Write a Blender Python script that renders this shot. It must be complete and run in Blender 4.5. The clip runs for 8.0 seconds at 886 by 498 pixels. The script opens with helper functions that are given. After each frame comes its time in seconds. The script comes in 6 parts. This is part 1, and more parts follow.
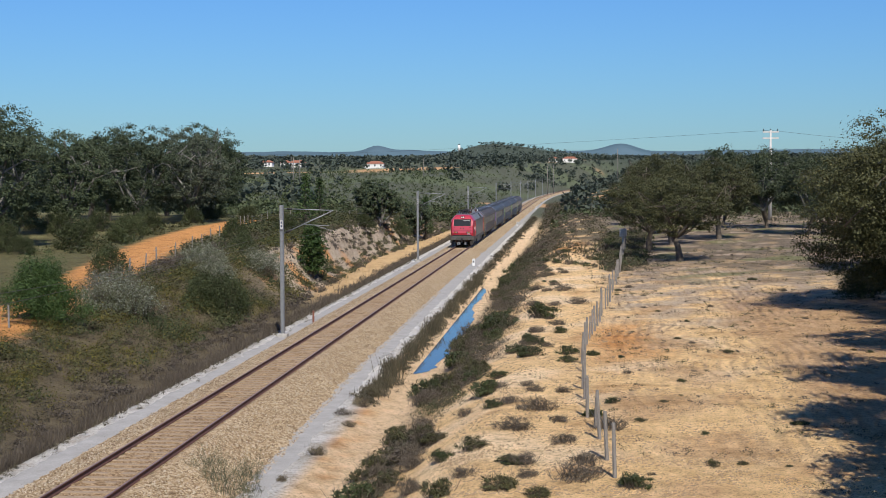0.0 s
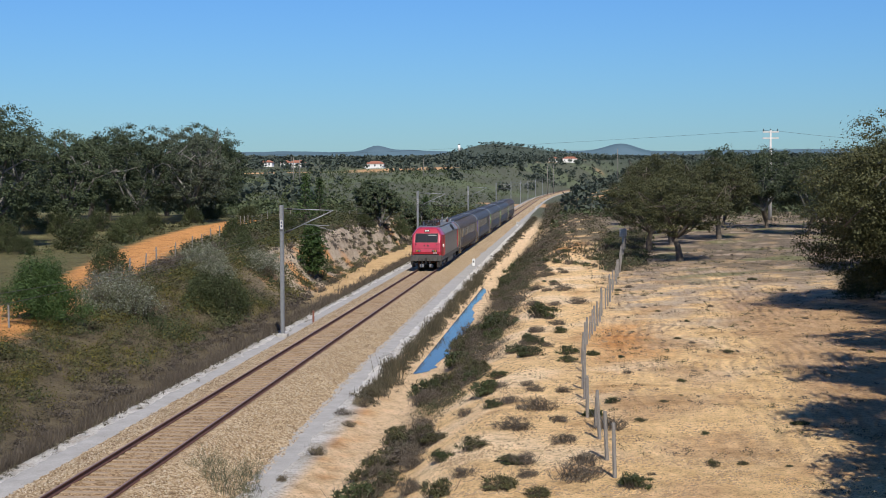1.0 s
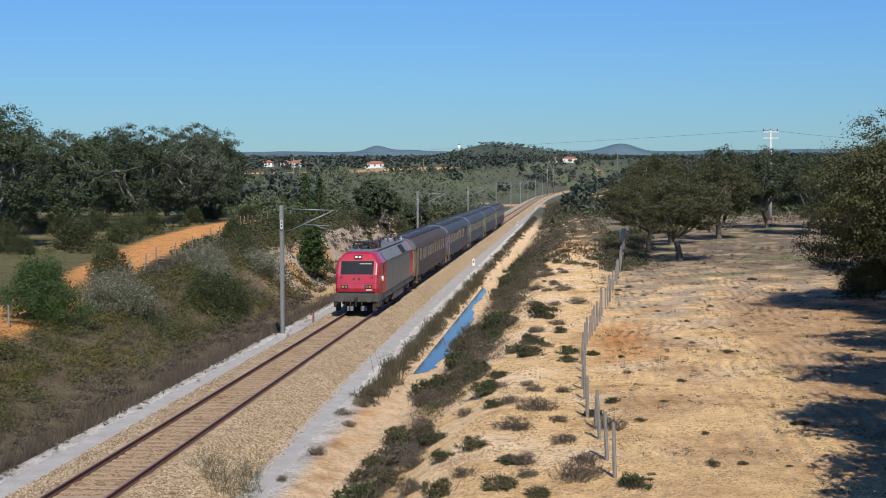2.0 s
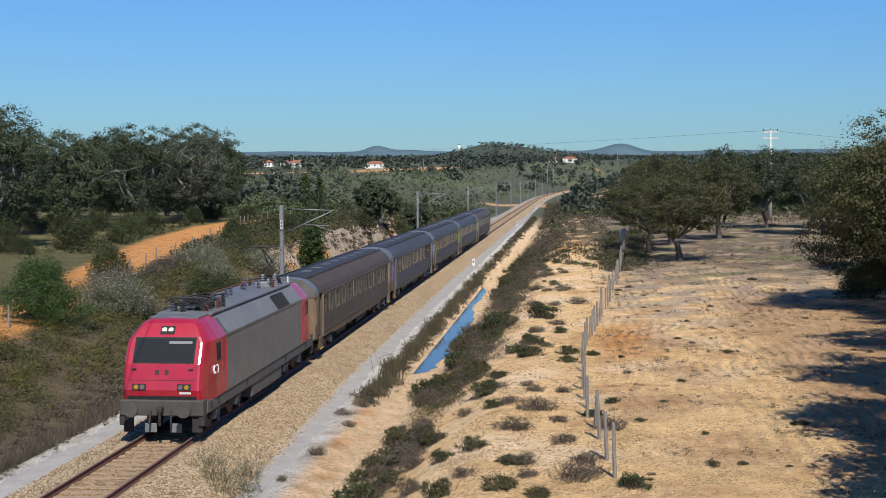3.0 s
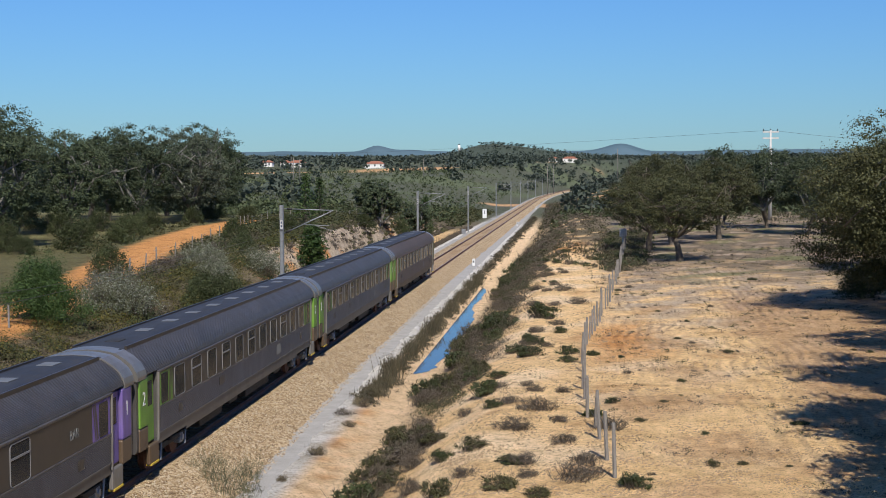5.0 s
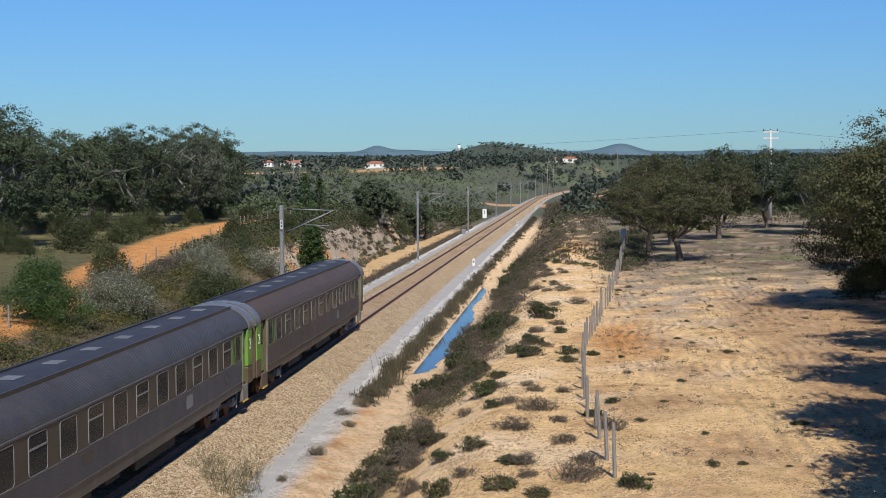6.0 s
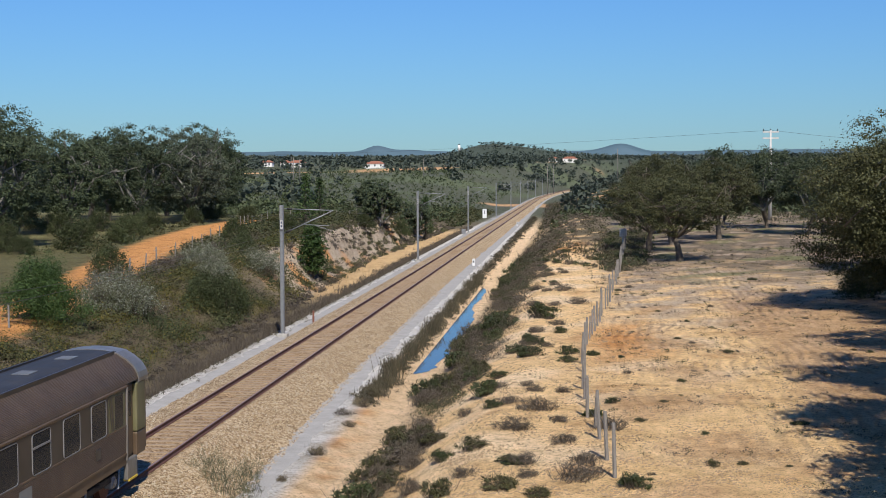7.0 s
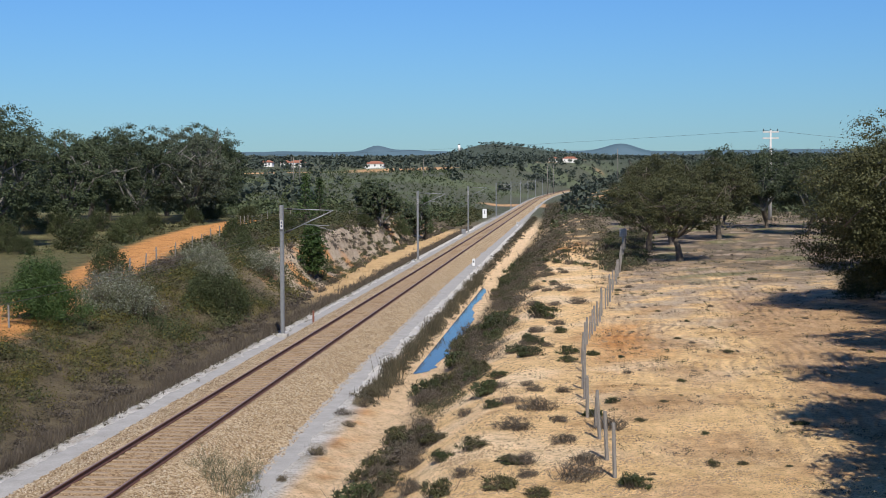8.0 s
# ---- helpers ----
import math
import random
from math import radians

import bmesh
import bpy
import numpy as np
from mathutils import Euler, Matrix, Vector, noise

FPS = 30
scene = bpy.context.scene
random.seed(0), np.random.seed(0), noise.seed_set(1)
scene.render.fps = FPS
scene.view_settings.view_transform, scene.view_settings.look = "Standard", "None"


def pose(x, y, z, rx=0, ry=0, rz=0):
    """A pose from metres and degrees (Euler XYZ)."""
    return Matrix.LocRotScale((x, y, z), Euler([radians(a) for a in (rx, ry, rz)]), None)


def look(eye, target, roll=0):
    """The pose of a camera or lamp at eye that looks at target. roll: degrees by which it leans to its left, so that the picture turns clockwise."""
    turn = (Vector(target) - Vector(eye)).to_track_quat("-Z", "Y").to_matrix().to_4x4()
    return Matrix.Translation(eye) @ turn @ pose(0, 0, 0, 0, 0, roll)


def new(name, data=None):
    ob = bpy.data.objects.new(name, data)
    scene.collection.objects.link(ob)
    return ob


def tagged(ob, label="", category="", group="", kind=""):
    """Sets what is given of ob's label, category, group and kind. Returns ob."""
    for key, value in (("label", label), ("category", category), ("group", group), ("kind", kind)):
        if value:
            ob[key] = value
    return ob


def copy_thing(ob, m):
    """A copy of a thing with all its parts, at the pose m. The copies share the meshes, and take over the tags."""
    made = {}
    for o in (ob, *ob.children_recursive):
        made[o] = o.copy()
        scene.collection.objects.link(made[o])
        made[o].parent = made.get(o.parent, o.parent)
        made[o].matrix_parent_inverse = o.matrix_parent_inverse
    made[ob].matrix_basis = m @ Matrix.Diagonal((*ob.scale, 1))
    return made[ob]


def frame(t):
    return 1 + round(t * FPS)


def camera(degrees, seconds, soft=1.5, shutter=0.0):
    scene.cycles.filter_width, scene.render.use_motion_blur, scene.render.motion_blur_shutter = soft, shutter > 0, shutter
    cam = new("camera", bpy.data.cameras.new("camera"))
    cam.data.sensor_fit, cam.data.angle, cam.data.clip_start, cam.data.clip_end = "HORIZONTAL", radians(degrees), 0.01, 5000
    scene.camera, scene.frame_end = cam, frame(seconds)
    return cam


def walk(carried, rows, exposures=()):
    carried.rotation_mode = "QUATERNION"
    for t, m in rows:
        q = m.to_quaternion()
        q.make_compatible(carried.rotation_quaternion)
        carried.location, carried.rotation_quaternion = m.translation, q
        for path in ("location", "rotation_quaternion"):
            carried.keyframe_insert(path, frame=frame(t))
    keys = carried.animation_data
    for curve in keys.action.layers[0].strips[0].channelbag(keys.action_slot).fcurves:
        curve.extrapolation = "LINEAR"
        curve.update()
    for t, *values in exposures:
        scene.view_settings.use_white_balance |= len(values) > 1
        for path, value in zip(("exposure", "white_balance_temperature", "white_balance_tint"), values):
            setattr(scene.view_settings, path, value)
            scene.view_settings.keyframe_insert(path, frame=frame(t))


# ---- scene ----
cam = camera(36.47, 8.0, soft=0.9)
EYE = Vector((13.346, 0.0, 8.578))
YAW, PITCH = radians(-5.543), radians(-3.132)
AIM = EYE + 100 * Vector((math.sin(YAW) * math.cos(PITCH), math.cos(YAW) * math.cos(PITCH), math.sin(PITCH)))
walk(cam, [(0.0, look(EYE, AIM, -0.18)), (8.0, look(EYE, AIM, -0.18))], exposures=[(0.0, 0.38), (8.0, 0.38)])

# ---- light: a clear noon sky, the sun high behind the viewer's right shoulder ----
SUN = Vector((0.27, -0.90, 1.0)).normalized()
world = bpy.data.worlds.new("sky")
scene.world = world
world.use_nodes = True
wn = world.node_tree.nodes
sky = wn.new("ShaderNodeTexSky")
sky.sky_type = "NISHITA"
sky.sun_disc = False
sky.sun_elevation = math.asin(SUN.z)
sky.sun_rotation = math.atan2(SUN.x, SUN.y)
sky.air_density, sky.dust_density, sky.ozone_density, sky.altitude = 1.5, 0.0, 1.0, 0.0
air = wn.new("ShaderNodeMix")
air.data_type, air.blend_type = "RGBA", "MULTIPLY"
air.inputs[0].default_value = 1.0
air.inputs[7].default_value = (0.275, 0.57, 1.20, 1)
world.node_tree.links.new(sky.outputs[0], air.inputs[6])
world.node_tree.links.new(air.outputs[2], wn["Background"].inputs["Color"])
wn["Background"].inputs["Strength"].default_value = 0.0735
sun = new("sun", bpy.data.lights.new("sun", "SUN"))
sun.data.energy, sun.data.angle, sun.data.color = 5.2, radians(0.53), (1.0, 0.95, 0.87)
sun.matrix_world = look(SUN * 200, (0, 0, 0))

# ---- materials ----
def material(name, rough=0.8, metal=0.0, spec=0.3):
    m = bpy.data.materials.new(name)
    m.use_nodes = True
    b = m.node_tree.nodes["Principled BSDF"]
    b.inputs["Roughness"].default_value = rough
    b.inputs["Metallic"].default_value = metal
    b.inputs["Specular IOR Level"].default_value = spec
    return m, m.node_tree.nodes, m.node_tree.links, b


def ramp(n, stops):
    r = n.new("ShaderNodeValToRGB")
    e = r.color_ramp.elements
    while len(e) < len(stops):
        e.new(0.5)
    for k, (pos, col) in enumerate(stops):
        e[k].position, e[k].color = pos, (*col, 1)
    return r


def noise_node(n, l, scale, detail=5.0, rough=0.6, space="Object", stretch=None):
    c = n.new("ShaderNodeTexCoord")
    t = n.new("ShaderNodeTexNoise")
    t.inputs["Scale"].default_value, t.inputs["Detail"].default_value, t.inputs["Roughness"].default_value = scale, detail, rough
    if stretch:
        mp = n.new("ShaderNodeMapping")
        mp.inputs["Scale"].default_value = stretch
        l.new(c.outputs[space], mp.inputs[0])
        l.new(mp.outputs[0], t.inputs["Vector"])
    else:
        l.new(c.outputs[space], t.inputs["Vector"])
    return t


def mix(n, l, fac, a, b, mode="MIX"):
    m = n.new("ShaderNodeMix")
    m.data_type, m.blend_type = "RGBA", mode
    for sock, v in ((m.inputs[0], fac), (m.inputs[6], a), (m.inputs[7], b)):
        if isinstance(v, bpy.types.NodeSocket):
            l.new(v, sock)
        elif isinstance(v, (int, float)):
            sock.default_value = v
        else:
            sock.default_value = (*v, 1)
    return m.outputs[2]


def bump(n, l, b, height, strength=0.4, dist=0.02):
    u = n.new("ShaderNodeBump")
    u.inputs["Strength"].default_value, u.inputs["Distance"].default_value = strength, dist
    l.new(height, u.inputs["Height"])
    l.new(u.outputs[0], b.inputs["Normal"])


def surface(name, dark, light, scale=3.0, rough=0.8, metal=0.0, bumps=0.3, fine=40.0, spec=0.3, stretch=None):
    """A weathered surface: two colours mottled at two scales, with fine relief."""
    m, n, l, b = material(name, rough, metal, spec)
    big = noise_node(n, l, scale, 6, 0.65, stretch=stretch)
    small = noise_node(n, l, fine, 3, 0.6, stretch=stretch)
    add = n.new("ShaderNodeMath")
    add.operation = "MULTIPLY_ADD"
    l.new(small.outputs[0], add.inputs[0])
    add.inputs[1].default_value = 0.45
    half = n.new("ShaderNodeMath")
    half.operation = "MULTIPLY"
    half.inputs[1].default_value = 0.6
    l.new(big.outputs[0], half.inputs[0])
    l.new(half.outputs[0], add.inputs[2])
    r = ramp(n, [(0.32, [0.8 * c for c in dark]), (0.72, [0.8 * c for c in light])])
    l.new(add.outputs[0], r.inputs[0])
    l.new(r.outputs[0], b.inputs["Base Color"])
    if bumps:
        bump(n, l, b, small.outputs[0], bumps)
    return m


def foliage(name, colours, thin=0.25):
    """Leaves: a colour for each leaf, a little light through them."""
    m, n, l, b = material(name, 0.62, 0.0, 0.25)
    g = n.new("ShaderNodeNewGeometry")
    info = n.new("ShaderNodeObjectInfo")
    stops = [(k / (len(colours) - 1), [0.68 * v for v in c]) for k, c in enumerate(colours)]
    r = ramp(n, stops)
    big = noise_node(n, l, 0.55, 3, 0.6)
    s = n.new("ShaderNodeMath")
    s.operation = "MULTIPLY_ADD"
    s.inputs[1].default_value = 0.55
    l.new(g.outputs["Random Per Island"], s.inputs[0])
    k = n.new("ShaderNodeMath")
    k.operation = "MULTIPLY"
    k.inputs[1].default_value = 0.5
    l.new(big.outputs[0], k.inputs[0])
    l.new(k.outputs[0], s.inputs[2])
    l.new(s.outputs[0], r.inputs[0])
    hue = n.new("ShaderNodeHueSaturation")
    v = n.new("ShaderNodeMapRange")
    v.inputs[3].default_value, v.inputs[4].default_value = 0.8, 1.2
    l.new(info.outputs["Random"], v.inputs[0])
    l.new(v.outputs[0], hue.inputs["Value"])
    l.new(r.outputs[0], hue.inputs["Color"])
    l.new(hue.outputs[0], b.inputs["Base Color"])
    t = n.new("ShaderNodeBsdfTranslucent")
    l.new(hue.outputs[0], t.inputs[0])
    mx = n.new("ShaderNodeMixShader")
    mx.inputs[0].default_value = thin
    l.new(b.outputs[0], mx.inputs[1])
    l.new(t.outputs[0], mx.inputs[2])
    l.new(mx.outputs[0], n["Material Output"].inputs["Surface"])
    return m


M_OAK = foliage("oak_leaves", [(0.03, 0.045, 0.022), (0.065, 0.088, 0.042), (0.15, 0.175, 0.09)])
M_OAK_OLIVE = foliage("olive_oak_leaves", [(0.032, 0.036, 0.014), (0.073, 0.078, 0.03), (0.15, 0.145, 0.056)])
M_PINE = foliage("pine_needles", [(0.026, 0.05, 0.014), (0.055, 0.1, 0.025), (0.11, 0.165, 0.042)])
M_SCRUB = foliage("scrub_leaves", [(0.045, 0.042, 0.02), (0.085, 0.085, 0.033), (0.15, 0.135, 0.05)])
M_GREEN = foliage("green_shrub_leaves", [(0.028, 0.036, 0.014), (0.06, 0.075, 0.026), (0.12, 0.135, 0.045)])
M_HEATH = foliage("dry_heath_twigs", [(0.075, 0.06, 0.045), (0.14, 0.112, 0.082), (0.23, 0.19, 0.14)])
M_BLOSSOM = foliage("white_blossom", [(0.07, 0.085, 0.035), (0.15, 0.16, 0.085), (0.66, 0.65, 0.56)])
M_DRY = foliage("dry_grass", [(0.12, 0.10, 0.06), (0.24, 0.19, 0.11), (0.38, 0.31, 0.18)])
M_OAK_GREY = foliage("grey_oak_leaves", [(0.035, 0.045, 0.028), (0.075, 0.092, 0.055), (0.17, 0.185, 0.125)])
M_HEATH_DARK = foliage("dark_heath", [(0.055, 0.048, 0.03), (0.11, 0.095, 0.055), (0.19, 0.16, 0.10)])
M_GORSE = foliage("gorse", [(0.06, 0.065, 0.016), (0.14, 0.125, 0.026), (0.26, 0.20, 0.04)])
M_WEED = foliage("grey_weed", [(0.08, 0.08, 0.045), (0.15, 0.15, 0.08), (0.28, 0.27, 0.16)])
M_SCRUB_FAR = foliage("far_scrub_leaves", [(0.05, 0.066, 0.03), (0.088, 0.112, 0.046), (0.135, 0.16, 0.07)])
# aerial haze is put into these leaf colours: paler and bluer
M_FAR = foliage("hazed_wood_leaves", [(0.05, 0.068, 0.052), (0.085, 0.108, 0.08), (0.13, 0.155, 0.11)])
M_BARK = surface("cork_bark", (0.05, 0.04, 0.03), (0.17, 0.14, 0.11), 2.5, 0.9, bumps=0.8)
M_LICHEN = surface("lichened_limb", (0.07, 0.062, 0.05), (0.27, 0.26, 0.235), 2.0, 0.9, bumps=0.6)
M_RAIL = surface("rusty_rail", (0.11, 0.05, 0.036), (0.21, 0.105, 0.075), 4, 0.7, 0.3)
M_HEAD = surface("worn_rail_head", (0.20, 0.125, 0.105), (0.34, 0.235, 0.205), 6, 0.45, 0.45, 0.1)
M_SLEEPER = surface("dusty_concrete_sleeper", (0.22, 0.15, 0.09), (0.40, 0.30, 0.195), 5, 0.9)
M_GALV = surface("galvanised_steel", (0.20, 0.205, 0.21), (0.36, 0.365, 0.365), 3, 0.5, 0.5, 0.1)
M_CONC = surface("pale_concrete", (0.42, 0.41, 0.38), (0.62, 0.60, 0.56), 2, 0.9)
M_WOODPOST = surface("grey_split_wood", (0.13, 0.115, 0.10), (0.30, 0.275, 0.245), 3, 0.9, stretch=(6, 6, 0.8))
M_WHITE = surface("white_paint", (0.62, 0.62, 0.60), (0.82, 0.82, 0.80), 2, 0.6)
M_DARK = surface("black_ironwork", (0.012, 0.012, 0.012), (0.05, 0.045, 0.04), 4, 0.7)

# ---- mesh helpers ----
RNG = np.random.default_rng(7)


def mesh_np(name, v, f, mat, smooth=False):
    v = np.asarray(v, np.float32).reshape(-1, 3)
    f = np.asarray(f, np.int32)
    k = f.shape[1]
    me = bpy.data.meshes.new(name)
    me.vertices.add(len(v))
    me.vertices.foreach_set("co", v.ravel())
    me.loops.add(f.size)
    me.loops.foreach_set("vertex_index", f.ravel())
    me.polygons.add(len(f))
    me.polygons.foreach_set("loop_start", np.arange(0, f.size, k, dtype=np.int32))
    if smooth:
        me.polygons.foreach_set("use_smooth", np.ones(len(f), bool))
    me.update(calc_edges=True)
    me.materials.append(mat)
    return me


def child(name, me, parent, label="", m=None):
    ob = new(name, me)
    ob.parent = parent
    if m is not None:
        ob.matrix_local = m
    return tagged(ob, label) if label else ob


def part(name, bm, mat, parent, label="", smooth=False):
    me = bpy.data.meshes.new(name)
    bm.to_mesh(me)
    bm.free()
    me.materials.append(mat)
    if smooth:
        for p in me.polygons:
            p.use_smooth = True
    return child(name, me, parent, label)


def box(bm, x0, x1, y0, y1, z0, z1, bevel=0.0):
    r = bmesh.ops.create_cube(bm, size=1.0, matrix=Matrix.Translation(((x0 + x1) / 2, (y0 + y1) / 2, (z0 + z1) / 2)) @ Matrix.Diagonal((x1 - x0, y1 - y0, z1 - z0, 1)))
    if bevel:
        es = list({e for vv in r["verts"] for e in vv.link_edges})
        bmesh.ops.bevel(bm, geom=es, offset=bevel, segments=2, affect="EDGES", profile=0.5)
    return r["verts"]


def boxed(name, dims, mat, parent, label="", bevel=0.0):
    bm = bmesh.new()
    box(bm, *dims, bevel)
    return part(name, bm, mat, parent, label)


def rod(bm, a, b, r0, r1=None, seg=8):
    a, b = Vector(a), Vector(b)
    d = b - a
    m = Matrix.Translation((a + b) / 2) @ d.to_track_quat("Z", "Y").to_matrix().to_4x4()
    return bmesh.ops.create_cone(bm, cap_ends=True, segments=seg, radius1=r0, radius2=r0 if r1 is None else r1, depth=d.length, matrix=m)["verts"]


def rodded(name, a, b, r, mat, parent, label="", seg=10, r1=None):
    bm = bmesh.new()
    rod(bm, a, b, r, r1, seg)
    return part(name, bm, mat, parent, label, True)


def tubes(lines, seg=6):
    """Tapered tubes along lines of (point, radius); returns vertices and quads."""
    V, F, o = [], [], 0
    for pts in lines:
        p = np.array([q[0] for q in pts], float)
        r = np.array([q[1] for q in pts], float)
        t = np.gradient(p, axis=0)
        t /= np.linalg.norm(t, axis=1)[:, None] + 1e-9
        ref = np.where(np.abs(t[:, 2:3]) > 0.9, [[1.0, 0, 0]], [[0, 0, 1.0]])
        s = np.cross(t, ref)
        s /= np.linalg.norm(s, axis=1)[:, None] + 1e-9
        u = np.cross(s, t)
        a = np.linspace(0, 2 * np.pi, seg, endpoint=False)
        ring = p[:, None] + r[:, None, None] * (np.cos(a)[None, :, None] * s[:, None] + np.sin(a)[None, :, None] * u[:, None])
        V.append(ring.reshape(-1, 3))
        for i in range(len(p) - 1):
            for j in range(seg):
                k = (j + 1) % seg
                F.append((o + i * seg + j, o + i * seg + k, o + (i + 1) * seg + k, o + (i + 1) * seg + j))
        o += len(p) * seg
    return np.concatenate(V), np.array(F)


def leaves(c, size, up=0.3, rng=RNG, slim=0.6, out=None):
    """Four-cornered leaves at the points c, turned at random; size may be an array."""
    k = len(c)
    nrm = rng.normal(size=(k, 3))
    if out is None:
        nrm[:, 2] = np.abs(nrm[:, 2]) + up
    else:
        nrm = 0.45 * nrm + out
    nrm /= np.linalg.norm(nrm, axis=1)[:, None]
    a = np.cross(nrm, rng.normal(size=(k, 3)))
    a /= np.linalg.norm(a, axis=1)[:, None] + 1e-9
    b = np.cross(nrm, a)
    s = np.broadcast_to(np.asarray(size, float), (k,))[:, None] * rng.uniform(0.6, 1.4, (k, 1))
    a, b = a * s, b * s * slim
    v = np.stack([c - a, c - b * 0.9 + a * 0.1, c + a, c + b], 1)
    return v.reshape(-1, 3), np.arange(4 * k).reshape(-1, 4)


def blades(c, height, lean, width, rng=RNG):
    """Upright twigs or grass blades, thin four-cornered pieces rising from c."""
    k = len(c)
    h = np.broadcast_to(np.asarray(height, float), (k,))[:, None] * rng.uniform(0.5, 1.3, (k, 1))
    d = np.concatenate([rng.normal(0, lean, (k, 2)), np.ones((k, 1))], 1)
    d /= np.linalg.norm(d, axis=1)[:, None]
    side = np.cross(d, rng.normal(size=(k, 3)))
    side *= width / (np.linalg.norm(side, axis=1)[:, None] + 1e-9)
    top = c + d * h
    v = np.stack([c - side, c + side, top + side * 0.35, top - side * 0.35], 1)
    return v.reshape(-1, 3), np.arange(4 * k).reshape(-1, 4)


def joined(parts):
    V, F, o = [], [], 0
    for v, f in parts:
        V.append(v)
        F.append(f + o)
        o += len(v)
    return np.concatenate(V), np.concatenate(F)


# ---- the lie of the land ----
def smooth(a, b, x):
    t = np.clip((x - a) / (b - a), 0, 1)
    return t * t * (3 - 2 * t)


def track_x(y):
    return np.where(y > 450, (np.maximum(y, 450) - 450) ** 2 / 10400.0, 0.0)


def wave(x, y, s, seed):
    r = np.random.default_rng(seed)
    z = 0
    for k in range(5):
        a, ph, f = r.uniform(0, 6.28), r.uniform(0, 6.28), r.uniform(0.6, 1.7) / s
        z = z + np.sin((x * np.cos(a) + y * np.sin(a)) * f * 6.28 + ph)
    return z / 5


def bank_left(y):
    toe = np.interp(y, [0, 80, 105, 140, 200, 260], [-5.4, -5.4, -6.8, -8.4, -8.0, -7.0])
    run = np.interp(y, [0, 60, 100, 140, 200, 260], [9.0, 9.0, 5.0, 2.7, 4.0, 8.0])
    top = np.interp(y, [0, 40, 70, 100, 140, 200, 240, 300], [1.1, 1.3, 1.7, 2.5, 3.1, 2.4, 1.0, 0.2])
    return toe, run, top


def ground_z(x, y):
    x, y = np.asarray(x, float), np.asarray(y, float)
    xr = x - track_x(y)
    r = np.hypot(x - 13, y)
    # the formation: a bed, level paths beside it, a ditch on one side
    toe, run, top = bank_left(y)
    hr = np.interp(y, [0, 60, 120, 200, 260, 330], [0.35, 0.45, 0.8, 1.4, 0.8, 0.0])
    crest = np.interp(y, [0, 60, 120, 200, 300], [8.8, 9.0, 9.6, 12.5, 12.0])
    z = np.where(xr > 0, -0.85, -0.55)
    z = np.where((xr < 2.0) & (xr > -2.0), -0.62, z)
    lip = np.interp(y, [30, 45, 67], [5.0, 4.7, 4.3])
    ditch = smooth(lip, lip + 1.1, xr) * (1 - smooth(330, 420, y))
    z = np.where(xr > 0, z - np.interp(y, [45, 62], [0.25, 0.45]) * ditch, z)
    z = np.where(xr > 0, z + (hr + 1.30) * smooth(6.3, crest + 2.2, xr), z)
    z = np.where(xr > 0, z + 0.018 * np.maximum(xr - crest, 0) * (1 - smooth(60, 120, xr)), z)
    up = smooth(0, 1, (toe - xr) / run)
    z = np.where(xr < 0, z + (top + 0.55) * up + 0.012 * np.clip(toe - run - xr, 0, 60), z)
    off = smooth(0, 1.5, np.maximum(xr - 7.5, toe - xr))
    z = z + off * (0.09 * wave(x, y, 7, 3) + 0.04 * wave(x, y, 2.3, 4) + 0.02 * wave(x, y, 1.1, 6)) + smooth(20, 60, np.abs(xr)) * 0.35 * wave(x, y, 40, 5)
    z = z + 0.22 * off * smooth(88, 100, y) * smooth(235, 210, y) * (xr < 0) * (wave(x, y, 2.1, 14) + 0.6 * wave(x, y, 0.9, 15)) * smooth(0, 1, toe - xr) * smooth(-3, 0, xr - toe + run)
    # country beyond: rising to a rim of low hills
    far = np.interp(r, [0, 260, 400, 600, 900, 1300, 2000, 3000, 3800, 4800], [0, 0, 2, 8, 15.5, 20, 31, 44, 46, 30])
    far = far * smooth(10, 40 + 0.03 * 600, np.abs(xr)) ** 0.7
    ang = np.degrees(np.arctan2(x - 13, np.maximum(y, 1)))
    roll = smooth(300, 900, r) * (wave(x, y, 420, 8) * 2.0 + wave(x, y, 1300, 9) * 3.0)
    lean = np.where(ang < -3.6, 1.6, 3.2)
    hills = 33 * np.exp(-((ang + 3.6) / lean) ** 2 - ((r - 3000) / 500) ** 2)
    return z + far + roll * smooth(15, 80, np.abs(xr)) + hills


def ground_grid():
    xs = np.concatenate([np.arange(-40, 45, 0.5), 45 * 1.09 ** np.arange(0, 52)])
    neg = -40 * 1.09 ** np.arange(1, 52)
    xs = np.unique(np.concatenate([neg, xs]))
    ys = np.concatenate([np.arange(-60, 0, 6), np.arange(0, 30, 1.5), np.arange(30, 130, 0.7), np.arange(130, 320, 2.0), 320 * 1.025 ** np.arange(0, 111)])
    X, Y = np.meshgrid(xs, ys)
    Z = ground_z(X, Y)
    nx, ny = len(xs), len(ys)
    idx = np.arange(nx * ny).reshape(ny, nx)
    f = np.stack([idx[:-1, :-1], idx[:-1, 1:], idx[1:, 1:], idx[1:, :-1]], -1).reshape(-1, 4)
    return np.stack([X, Y, Z], -1).reshape(-1, 3), f
# ---- ground ----
TRAIL = ((-14.2, 55), (-14.8, 66), (-16.0, 78), (-18.2, 89), (-19.6, 98), (-21.8, 113), (-23.2, 126), (-24.8, 147), (-27.0, 165))


def trail_gap(x, y):
    tx = np.interp(y, [p[1] for p in TRAIL], [p[0] for p in TRAIL])
    return np.abs(x - tx) + 40 * ((y < 52) | (y > 168))


